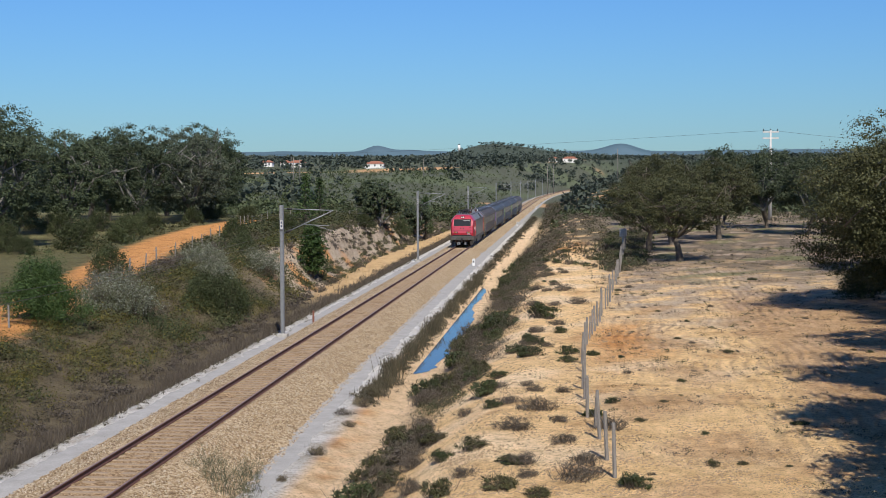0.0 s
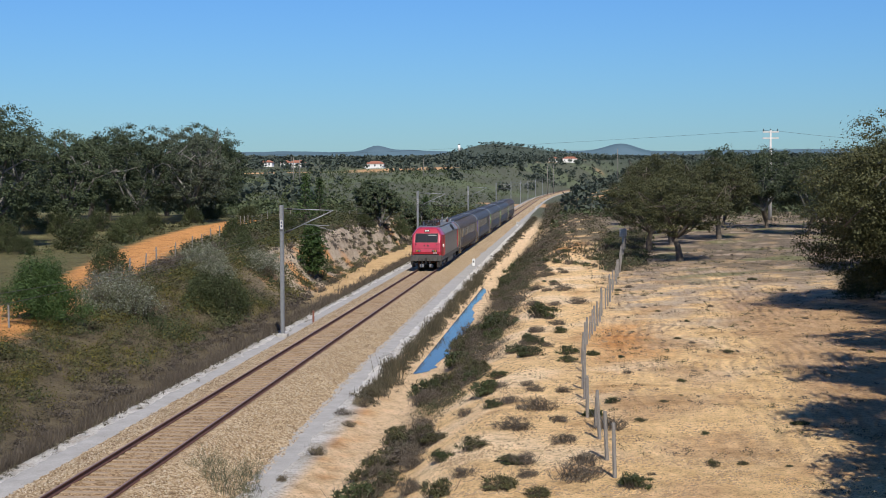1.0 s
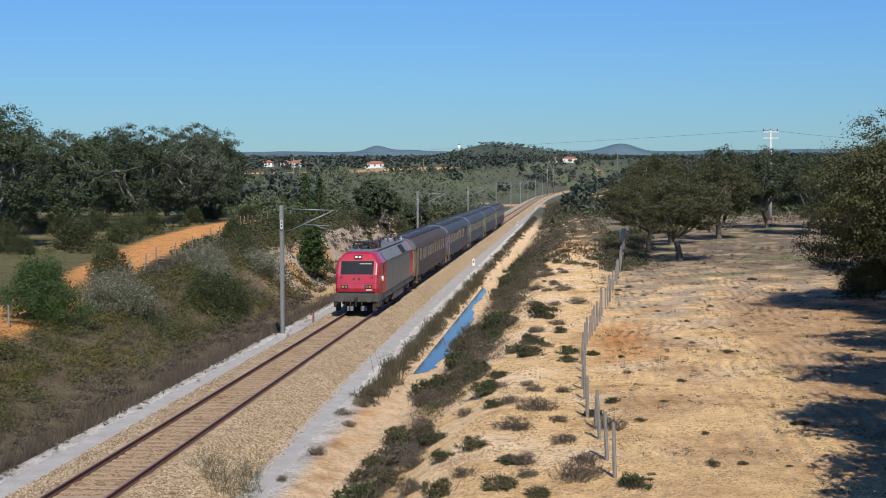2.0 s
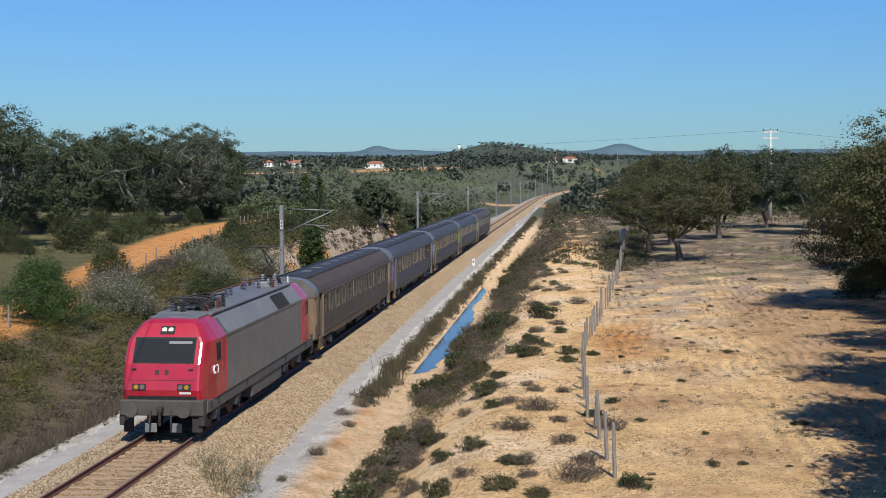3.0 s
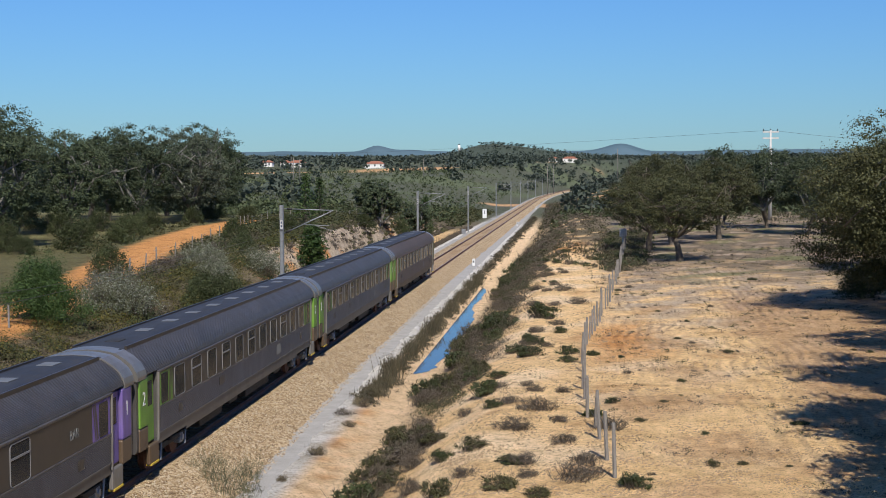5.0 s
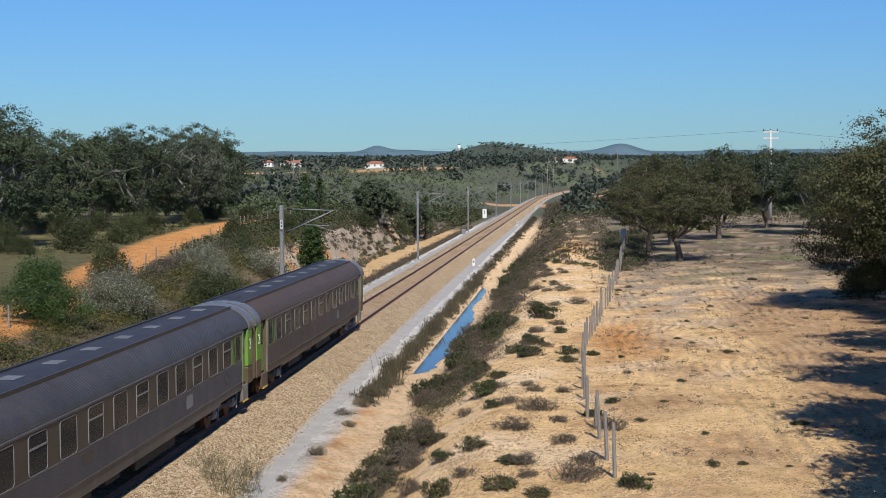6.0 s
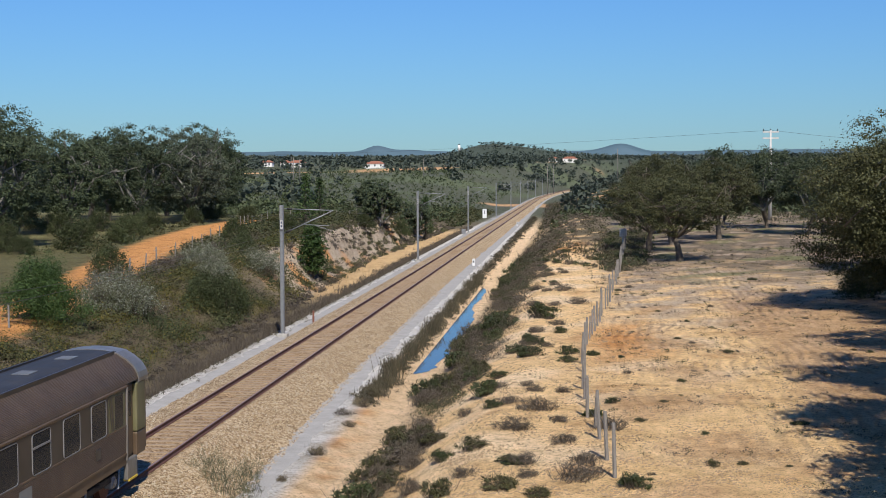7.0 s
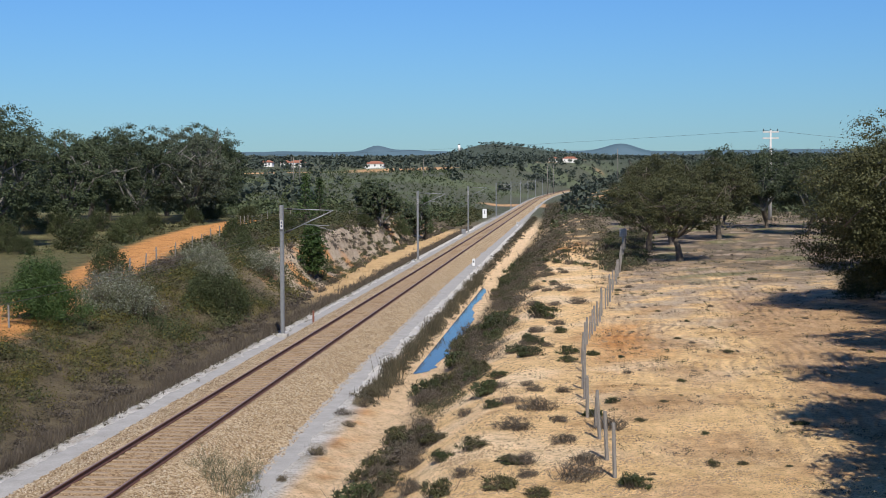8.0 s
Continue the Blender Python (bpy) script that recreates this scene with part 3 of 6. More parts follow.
for y in mast_rows:
    overhead_mast(y)
M_WIRE = surface("dull_copper_wire", (0.05, 0.045, 0.04), (0.10, 0.09, 0.08), 4, 0.6, 0.5, 0)
for (za, sag, rad) in ((5.55, 0.0, 0.006), (6.62, 0.9, 0.006)):
    ws = [8.0] + mast_rows
    pts = []
    for a, b2 in zip(ws[:-1], ws[1:]):
        for k in range(8):
            s = k / 8
            y = a + (b2 - a) * s
            pts.append(((-0.1 + float(track_x(y)), y, za - 4 * sag * s * (1 - s)), rad))
    nm = "contact_wire" if sag == 0 else "catenary_wire"
    tagged(new(nm, mesh_np(nm, *tubes([pts], 4), M_WIRE)), "thin dark overhead wire strung between masts", "overhead wire", kind="structure")


# ---- lineside markers ----
def marker(name, x, y, w, h, mat, label):
    t = tagged(new(name), label, "marker post")
    b = bmesh.new()
    box(b, -w / 2, w / 2, -w / 3, w / 3, -0.2, h, 0.02)
    part("post", b, mat, t)
    t.location = (x, y, gz(x, y))
    return t


for y in (139.6, 249.4, 374.9):
    tm = marker("distance_post", 3.0, y, 0.26, 0.75, M_WHITE, "short white concrete distance post on grit path")
    boxed("number_bar", (-0.07, 0.07, -0.1, -0.09, 0.35, 0.55), M_DARK, tm, "dark worn number bar")
M_RUST = surface("rust_red_steel", (0.14, 0.05, 0.03), (0.28, 0.11, 0.07), 6, 0.8)
marker("track_peg", -2.75, 82.2, 0.12, 0.75, M_RUST, "rust-red steel peg beside the ballast")
board = tagged(new("signal_board"), "tall white lineside board on two legs", "sign")
boxed("panel", (-0.42, 0.42, -0.03, 0.03, 0.45, 2.3), M_WHITE, board, bevel=0.02)
for sx in (-0.28, 0.28):
    boxed("leg", (sx - 0.04, sx + 0.04, -0.03, 0.03, -0.3, 0.5), M_GALV, board)
boxed("panel_mark", (-0.12, 0.12, -0.04, -0.032, 1.3, 2.0), M_GALV, board, "grey marking")
board.location = (-4.6, 272.6, gz(-4.6, 272.6))
boxes_gx = tagged(new("cable_cabinet"), "small grey lineside cabinet on the path edge", "cabinet")
boxed("housing", (-0.3, 0.3, -0.2, 0.2, 0, 0.8), M_GALV, boxes_gx, bevel=0.02)
boxes_gx.location = (-3.6, 208, -0.53)


# ---- fences ----
def fence(name, pts, gap, h, label, seed):
    q = random.Random(seed)
    t = tagged(new(name), label, "fence")
    p = [Vector((x, y, 0)) for x, y in pts]
    posts = []
    for a, b2 in zip(p[:-1], p[1:]):
        k = max(1, round((b2 - a).length / gap))
        posts += [a.lerp(b2, i / k) for i in range(k)]
    posts.append(p[-1])
    tops = []
    for v in posts:
        x, y = v.x + q.uniform(-0.08, 0.08), v.y
        z = gz(x, y)
        hh = h * q.uniform(0.85, 1.15)
        r0 = q.uniform(0.042, 0.066)
        b = bmesh.new()
        lean = Vector((q.uniform(-0.07, 0.07), q.uniform(-0.07, 0.07), 1)) * hh
        rod(b, (x, y, z - 0.3), (x + lean.x, y + lean.y, z + hh), r0, r0 * 0.85, 7)
        part("fence_post", b, M_WOODPOST, t)
        tops.append((x, y, z, hh))
    for lv in (0.3, 0.6, 0.9):
        line = [((x, y - 0.07, z + hh * lv * 0.95), 0.004) for x, y, z, hh in tops]
        child("wire", mesh_np("wire", *tubes([line], 3), M_GALV), t, "thin slack fence wire")
    return t


fence("post_fence", [(14.5, 34.9), (14.3, 36.9), (14.1, 39.8), (13.9, 43.8), (13.8, 47.4), (13.75, 52), (13.75, 57), (14.0, 63.6), (14.7, 73), (15.6, 83.8), (16.7, 102.9), (17.6, 118.9), (18.4, 133.4), (19.5, 160)], 2.05, 1.3, "weathered grey wooden post fence on sand", 1)
fence("post_fence", [(-13.0, 52), (-13.0, 60.5), (-13.2, 69.8), (-15.5, 91.1), (-16.1, 101.6), (-16.9, 107.4), (-18.5, 118.7), (-20.8, 136), (-23.0, 150), (-23.4, 160), (-21.5, 176), (-18.4, 190), (-18.4, 205)], 4.6, 1.2, "thin grey post fence along the clay track", 2)
fence("post_fence", [(12, 290), (16, 288), (20, 292), (26, 300), (33, 302)], 2.2, 1.5, "distant grey post fence in scrub", 3)
# ---- the train ----
def paint(name, dark, light, rough, coat=0.0, metal=0.0, grime=(0.10, 0.08, 0.06), dirt=0.25):
    """Vehicle paint or plate: mottled, with vertical streaks of brown dust."""
    m, n, l, b = material(name, rough, metal, 0.5)
    b.inputs["Coat Weight"].default_value = coat
    b.inputs["Coat Roughness"].default_value = 0.12
    big = noise_node(n, l, 1.3, 5, 0.6)
    r = ramp(n, [(0.3, [0.72 * c for c in dark]), (0.7, [0.72 * c for c in light])])
    l.new(big.outputs[0], r.inputs[0])
    streak = noise_node(n, l, 1.4, 6, 0.7, stretch=(1.6, 1.6, 0.7))
    k = ramp(n, [(0.42, (0, 0, 0)), (0.75, (dirt, dirt, dirt))])
    l.new(streak.outputs[0], k.inputs[0])
    col = mix(n, l, k.outputs[0], r.outputs[0], grime)
    l.new(col, b.inputs["Base Color"])
    rr = n.new("ShaderNodeMapRange")
    rr.inputs[3].default_value, rr.inputs[4].default_value = max(0.05, rough - 0.08), min(1.0, rough + 0.15)
    l.new(streak.outputs[0], rr.inputs[0])
    l.new(rr.outputs[0], b.inputs["Roughness"])
    return m


M_RED = paint("red_paint", (0.36, 0.008, 0.025), (0.46, 0.014, 0.036), 0.34, 0.5, dirt=0.10)
M_GREY = paint("grey_paint", (0.14, 0.143, 0.145), (0.195, 0.198, 0.20), 0.42, 0.15, dirt=0.10)
M_SLOPE = paint("pale_grey_panel", (0.165, 0.175, 0.172), (0.22, 0.225, 0.222), 0.5)
M_SOLE = paint("dusty_grey_skirt", (0.075, 0.074, 0.07), (0.115, 0.112, 0.105), 0.6)
M_SKIRT = paint("dusty_dark_skirt", (0.045, 0.042, 0.038), (0.085, 0.078, 0.068), 0.7)
M_ROOF = paint("blue_grey_roof", (0.014, 0.016, 0.022), (0.028, 0.031, 0.04), 0.7, dirt=0.15)
M_LOCO_ROOF = paint("loco_roof_grey", (0.10, 0.11, 0.12), (0.17, 0.18, 0.19), 0.6)
# dust brown, warmed further by a sand reflection put into the colour
M_STEEL_A = paint("brown_dusted_sandlit_steel", (0.112, 0.073, 0.042), (0.16, 0.108, 0.066), 0.46, metal=0.3)
M_STEEL_B = paint("grey_ribbed_steel", (0.082, 0.076, 0.072), (0.128, 0.118, 0.114), 0.42, metal=0.35)
M_BAND_A = paint("dark_window_band", (0.02, 0.017, 0.014), (0.04, 0.033, 0.028), 0.4)
M_BRIGHT = paint("bright_steel", (0.19, 0.18, 0.165), (0.29, 0.275, 0.255), 0.34, metal=0.4, dirt=0.45)
M_OLIVE = paint("dusty_olive_panel", (0.10, 0.095, 0.04), (0.17, 0.155, 0.07), 0.6)
M_VENT = paint("grey_metal_trim", (0.15, 0.145, 0.14), (0.22, 0.215, 0.21), 0.6)
M_GREEN_P = paint("lime_green_paint", (0.11, 0.25, 0.025), (0.16, 0.32, 0.035), 0.5, dirt=0.4)
M_PURPLE = paint("violet_paint", (0.12, 0.075, 0.27), (0.18, 0.12, 0.36), 0.5, dirt=0.4)
M_OCHRE = paint("dusty_ochre_panel", (0.16, 0.11, 0.06), (0.24, 0.17, 0.095), 0.6)
M_YELLOW = paint("yellow_paint", (0.55, 0.38, 0.03), (0.65, 0.47, 0.05), 0.5)
mg, ng, lg, bg = material("tinted_glass", 0.16, 0.0, 0.12)
bg.inputs["Base Color"].default_value = (0.02, 0.022, 0.024, 1)
M_GLASS = mg
ml, nl, ll, bl = material("lit_lamp", 0.2)
bl.inputs["Base Color"].default_value = (0.5, 0.5, 0.46, 1)
bl.inputs["Emission Color"].default_value = (1.0, 0.96, 0.88, 1)
bl.inputs["Emission Strength"].default_value = 0.12
M_LAMP = ml
M_AMBER = paint("amber_lens", (0.45, 0.20, 0.03), (0.55, 0.27, 0.04), 0.25)
M_RUBBER = surface("black_rubber", (0.012, 0.012, 0.012), (0.03, 0.03, 0.03), 5, 0.8)
M_BLUEINS = surface("blue_grey_insulator", (0.06, 0.075, 0.11), (0.12, 0.14, 0.19), 5, 0.4)
M_BROWNINS = surface("brown_insulator", (0.10, 0.035, 0.03), (0.17, 0.07, 0.06), 5, 0.4)


def extrude(prof, y0, y1):
    """A closed outline (x, z), drawn out from y0 to y1, with end caps fanned from the middle."""
    k = len(prof)
    cz = sum(p[1] for p in prof) / k
    v = [(x, y0, z) for x, z in prof] + [(x, y1, z) for x, z in prof] + [(0, y0, cz), (0, y1, cz)]
    f = [(j, k + j, k + (j + 1) % k, (j + 1) % k) for j in range(k)]
    b = bmesh.new()
    vs = [b.verts.new(p) for p in v]
    for q4 in f:
        b.faces.new([vs[i] for i in q4])
    for j in range(k):
        b.faces.new((vs[j], vs[(j + 1) % k], vs[2 * k]))
        b.faces.new((vs[k + (j + 1) % k], vs[k + j], vs[2 * k + 1]))
    return b


def both(half):
    """A closed outline from its right half, listed from the bottom up."""
    return list(half) + [(-x, z) for x, z in reversed(half)]


def ribs(a, b2, n, deep):
    """A ribbed stretch of outline from a to b2."""
    (x0, z0), (x1, z1) = a, b2
    L = math.hypot(x1 - x0, z1 - z0)
    nx, nz = (z1 - z0) / L, -(x1 - x0) / L
    out = []
    for i in range(n):
        for s, d in ((0.1, 0), (0.3, deep), (0.7, deep), (0.9, 0)):
            t = (i + s) / n
            out.append((x0 + (x1 - x0) * t + nx * d, z0 + (z1 - z0) * t + nz * d))
    return out


def text_part(word, size, mat, parent, m, label):
    cu = bpy.data.curves.new("lettering", "FONT")
    cu.body, cu.size, cu.extrude, cu.align_x = word, size, 0.004, "CENTER"
    tmp = new("lettering_source", cu)
    bpy.context.view_layer.update()
    me = bpy.data.meshes.new_from_object(tmp.evaluated_get(bpy.context.evaluated_depsgraph_get()))
    bpy.data.objects.remove(tmp)
    me.materials.clear()
    me.materials.append(mat)
    return child("lettering", me, parent, label, m)


def side_matrix(x, y, z):
    """Lettering stood upright on the flank that faces +x."""
    return Matrix.Translation((x, y, z)) @ Matrix(((0, 0, 1, 0), (1, 0, 0, 0), (0, 1, 0, 0), (0, 0, 0, 1)))


def bogie(t, yc, half=1.25, r=0.46, mat=M_DARK):
    bo = child("bogie", None, t)
    bo.location = (0, yc, 0)
    for s in (-1, 1):
        b = bmesh.new()
        box(b, s * 1.12 - 0.07, s * 1.12 + 0.07, -half - 0.45, half + 0.45, 0.48, 0.66, 0.03)
        part("side_frame", b, mat, bo)
        for y in (-half, half):
            b = bmesh.new()
            rod(b, (s * 0.80, y, r), (s * 0.94, y, r), r, r, 20)
            rod(b, (s * 0.77, y, r), (s * 0.80, y, r), r + 0.03, r + 0.03, 20)
            part("wheel", b, M_RAIL, bo, "dark steel wheel")
            b = bmesh.new()
            box(b, s * 1.08 - 0.1, s * 1.08 + 0.13, y - 0.16, y + 0.16, 0.30, 0.62, 0.04)
            rod(b, (s * 1.19, y, r), (s * 1.25, y, r), 0.12, 0.10, 12)
            part("axle_box", b, M_GALV if mat is M_DARK else mat, bo, "pale grey axle box")
            b = bmesh.new()
            rod(b, (s * 1.22, y + 0.25, 0.22), (s * 1.20, y + 0.45, 0.80), 0.035)
            part("damper", b, M_GALV, bo)
        b = bmesh.new()
        for k in range(5):
            rod(b, (s * 1.12, 0, 0.62 + 0.07 * k), (s * 1.12, 0, 0.66 + 0.07 * k), 0.15, 0.15, 12)
        part("coil_spring", b, mat, bo)
    b = bmesh.new()
    for y in (-half, half):
        rod(b, (-0.8, y, r), (0.8, y, r), 0.08)
    part("axle", b, M_RAIL, bo)
    return bo


# the locomotive: its nose at y = 0, built along +y
def nose_set(z):
    return float(np.interp(z, [0.9, 1.25, 1.62, 2.45, 3.30, 3.70, 3.80, 3.84], [0.10, 0.08, 0.0, 0.20, 0.68, 1.0, 1.25, 1.5]))


def loco_half(w):
    r = w / 1.47
    return [(w, 1.2), (w, 1.62), (w, 2.1), (w, 2.45), (w, 2.9), (w - 0.01, 3.12), (1.34 * r, 3.30), (1.04 * r, 3.70), (0.86 * r, 3.80), (0.02, 3.84)]


def loco_cab():
    b = bmesh.new()
    rings = []
    for y, w, k in ((0.55, 1.17, 1.0), (0.57, 1.24, 1.0), (0.66, 1.31, 0.98), (1.1, 1.40, 0.82), (1.9, 1.47, 0.45), (3.3, 1.47, 0.0)):
        half = loco_half(w)
        right = [b.verts.new((x, y + k * nose_set(z), z)) for x, z in half]
        left = [b.verts.new((-x, y + k * nose_set(z), z)) for x, z in half]
        rings.append((right, left))
    for (r0, l0), (r1, l1) in zip(rings[:-1], rings[1:]):
        for i in range(len(r0) - 1):
            b.faces.new((r0[i], r1[i], r1[i + 1], r0[i + 1]))
            b.faces.new((l0[i + 1], l1[i + 1], l1[i], l0[i]))
        b.faces.new((r0[-1], r1[-1], l1[-1], l0[-1]))
    r0, l0 = rings[0]
    for i in range(len(r0) - 1):
        b.faces.new((l0[i], r0[i], r0[i + 1], l0[i + 1]))
    return b


def on_nose(x0, x1, z0, z1, proud, thick=0.03):
    """A plate lying on the sloping face of the cab."""
    b = bmesh.new()
    c = []
    for d in (proud, proud - thick):
        for x, z in ((x0, z0), (x1, z0), (x1, z1), (x0, z1)):
            c.append(b.verts.new((x, 0.55 + nose_set(z) - d, z)))
    for f in ((0, 1, 2, 3), (7, 6, 5, 4), (0, 4, 5, 1), (1, 5, 6, 2), (2, 6, 7, 3), (3, 7, 4, 0)):
        b.faces.new([c[i] for i in f])
    return b


def lamp_disc(parent, x, z, r, mat, label, proud=0.03):
    y = 0.55 + nose_set(z)
    b = bmesh.new()
    rod(b, (x, y - proud - 0.03, z), (x, y + 0.05, z), r, r, 16)
    return part("lamp", b, mat, parent, label)


locomotive = tagged(new("locomotive"), "red and grey electric locomotive with a sloping cab front, dusty", "locomotive")
for flip in (0, 1):
    cab = part("cab", loco_cab(), M_RED, locomotive, "red cab with a sloping nose")
    if flip:
        cab.matrix_local = pose(0, 19.5, 0, 0, 0, 180)
    for x0, x1 in ((-0.98, -0.03), (-0.01, 0.98)):
        part("windscreen", on_nose(x0, x1, 2.52, 3.23, 0.022), M_GLASS, cab, "dark tinted windscreen")
    part("screen_surround", on_nose(-1.03, 1.03, 2.47, 3.28, 0.012), M_RUBBER, cab, "black rubber surround")
    part("sun_blind", on_nose(0.12, 0.9, 3.08, 3.16, 0.026, 0.003), M_SLOPE, cab, "pale blind behind the screen")
    lp = part("lamp_panel", on_nose(-0.24, 0.24, 3.38, 3.62, 0.03, 0.08), M_RUBBER, cab, "black headlamp panel")
    for x in (-0.11, 0.11):
        lamp_disc(lp, x, 3.50, 0.085, M_LAMP, "round lit headlamp")
    for s in (-1, 1):
        lc = part("light_cluster", on_nose(s * 0.52 if s > 0 else -0.98, 0.98 if s > 0 else -0.52, 1.62, 1.82, 0.02, 0.06), M_RUBBER, cab, "black lamp cluster")
        lamp_disc(lc, s * 0.64, 1.72, 0.075, M_BRIGHT, "round clear lamp")
        lamp_disc(lc, s * 0.84, 1.72, 0.075, M_AMBER, "round amber lamp")
        part("foot_rest", on_nose(s * 0.88 if s > 0 else -1.02, 1.02 if s > 0 else -0.88, 2.28, 2.31, 0.06, 0.06), M_DARK, cab)
        b = bmesh.new()
        rod(b, (s * 0.82, 0.55 + nose_set(2.5) - 0.05, 2.46), (s * 0.94, 0.55 + nose_set(2.95) - 0.05, 2.98), 0.014)
        part("wiper", b, M_DARK, cab)
        part("logo_shape", on_nose(s * 0.16 - 0.08, s * 0.16 + 0.05, 2.12, 2.26, 0.012, 0.02), M_DARK, cab, "dark worn emblem")
        # flank: cab window, door joint, white emblem
        sw = child("side_window", None, cab)
        b = bmesh.new()
        box(b, min(s * 1.44, s * 1.484), max(s * 1.44, s * 1.484), 2.0, 2.5, 2.40, 3.02, 0.01)
        part("pane", b, M_GLASS, sw, "dark cab window")
        b = bmesh.new()
        for dims in ((2.62, 2.66), (3.22, 3.25)):
            box(b, min(s * 1.45, s * 1.486), max(s * 1.45, s * 1.486), dims[0], dims[1], 1.3, 2.98)
        part("handrail", b, M_RED, cab, "red vertical door edge strips")
        for z in (1.65, 2.2):
            rodded("door_latch", (s * 1.465, 2.75, z), (s * 1.49, 2.75, z), 0.07, M_RED, cab)
        if flip:
            continue
        b = bmesh.new()
        for cy, a0, a1 in ((1.72, 0.6, 5.6), (2.06, -2.5, 2.5)):
            pts = [((s * 1.468, cy + 0.105 * math.cos(a0 + (a1 - a0) * i / 10) * s, 2.14 + 0.13 * math.sin(a0 + (a1 - a0) * i / 10)), 0.03) for i in range(11)]
            vv, ff = tubes([pts], 5)
            bv = [b.verts.new(p) for p in vv]
            for f4 in ff:
                b.faces.new([bv[i] for i in f4])
        part("emblem", b, M_WHITE, cab, "white looped emblem shape")
    part("lower_gap", on_nose(-1.16, 1.16, 1.30, 1.42, 0.014, 0.03), M_RUBBER, cab, "black gap below the red face")
    part("face_joint", on_nose(-1.15, 1.15, 1.93, 1.945, 0.006, 0.012), M_DARK, cab, "dark joint across the face")
    part("number_bar", on_nose(0.6, 0.98, 1.49, 1.56, 0.012, 0.02), M_WHITE, cab, "plain white number bar")
    boxed("roof_cap", (-0.84, 0.84, 2.1, 3.28, 3.79, 3.862), M_LOCO_ROOF, cab, "dark grey cab roof top", 0.02)

part("body", extrude(both(loco_half(1.47)), 3.3, 16.2), M_GREY, locomotive, "grey machine room flanks")
for s in (-1, 1):
    for i in range(11):
        if i in (7, 8):
            continue
        b = bmesh.new()
        y0 = 3.45 + i * 1.155
        vs = [b.verts.new(c) for c in ((s * 1.46, y0, 3.17), (s * 1.46, y0 + 1.135, 3.17), (s * 1.075, y0 + 1.135, 3.71), (s * 1.075, y0, 3.71))]
        b.faces.new(vs if s > 0 else vs[::-1])
        part("roof_slope_panel", b, M_SLOPE, locomotive, "pale grey removable roof slope panel")
    gr = child("air_grille", None, locomotive)
    b = bmesh.new()
    vs = [b.verts.new(c) for c in ((s * 1.465, 11.6, 3.18), (s * 1.465, 13.7, 3.18), (s * 1.085, 13.7, 3.71), (s * 1.085, 11.6, 3.71))]
    b.faces.new(vs if s > 0 else vs[::-1])
    part("grille_back", b, M_RUBBER, gr, "black grille opening")
    b = bmesh.new()
    for i in range(9):
        t = (i + 0.5) / 9
        rod(b, (s * (1.475 - 0.38 * t), 11.62, 3.19 + 0.53 * t), (s * (1.475 - 0.38 * t), 13.68, 3.19 + 0.53 * t), 0.014, 0.014, 4)
    part("louvre", b, M_SKIRT, gr)
    boxed("gutter_strip", (min(s * 1.455, s * 1.49), max(s * 1.455, s * 1.49), 3.3, 16.2, 3.11, 3.16), M_BRIGHT, locomotive, "pale gutter strip")
boxed("roof", (-0.98, 0.98, 3.32, 16.18, 3.79, 3.875), M_LOCO_ROOF, locomotive, "grey flat machine room roof", 0.02)
boxed("solebar", (-1.44, 1.44, 0.95, 18.55, 0.80, 1.21), M_SOLE, locomotive, "dusty grey skirt", 0.03)
boxed("underfloor_tank", (-1.40, 1.40, 7.2, 12.3, 0.32, 0.9), M_SOLE, locomotive, "dusty underfloor equipment box", 0.05)
for s in (-1, 1):
    for y in (1.35, 2.3, 6.3, 12.9, 17.0):
        b = bmesh.new()
        box(b, min(s * 1.40, s * 1.455), max(s * 1.40, s * 1.455), y - 0.09, y + 0.09, 0.9, 1.12, 0.02)
        part("jacking_point", b, M_DARK, locomotive)
for yc in (4.2, 15.3):
    bogie(locomotive, yc, 1.45, 0.55)
for flip in (0, 1):
    end = child("buffer_beam", None, locomotive)
    if flip:
        end.matrix_local = pose(0, 19.5, 0, 0, 0, 180)
    boxed("beam", (-1.40, 1.40, 0.50, 1.0, 0.78, 1.30), M_SKIRT, end, "dark grey buffer beam", 0.04)
    for s in (-1, 1):
        b = bmesh.new()
        rod(b, (s * 0.875, 0.52, 1.04), (s * 0.875, 0.08, 1.04), 0.10, 0.10, 14)
        rod(b, (s * 0.875, 0.08, 1.04), (s * 0.875, 0.0, 1.04), 0.25, 0.23, 22)
        part("buffer", b, M_SKIRT, end, "round dark buffer")
        boxed("rail_guard", (s * 1.15 - 0.16, s * 1.15 + 0.16, 0.62, 0.75, 0.22, 0.8), M_DARK, end, bevel=0.02)
        boxed("step", (s * 1.32 - 0.1, s * 1.32 + 0.1, 0.55, 0.9, 0.45, 0.8), M_DARK, end, bevel=0.02)
        b = bmesh.new()
        rod(b, (s * 0.34, 0.5, 0.95), (s * 0.36, 0.34, 0.55), 0.035)
        part("brake_hose", b, M_DARK, end, "dark brake hose")
    b = bmesh.new()
    box(b, -0.09, 0.09, 0.25, 0.55, 0.9, 1.1, 0.03)
    rod(b, (0, 0.3, 0.95), (0, 0.34, 0.5), 0.05)
    part("coupling_hook", b, M_DARK, end)
    for s in (-1, 1):
        boxed("plough_plate", (s * 0.42 - 0.2, s * 0.42 + 0.2, 0.7, 0.76, 0.2, 0.5), M_GREY, end, "grey plough plate", 0.02)


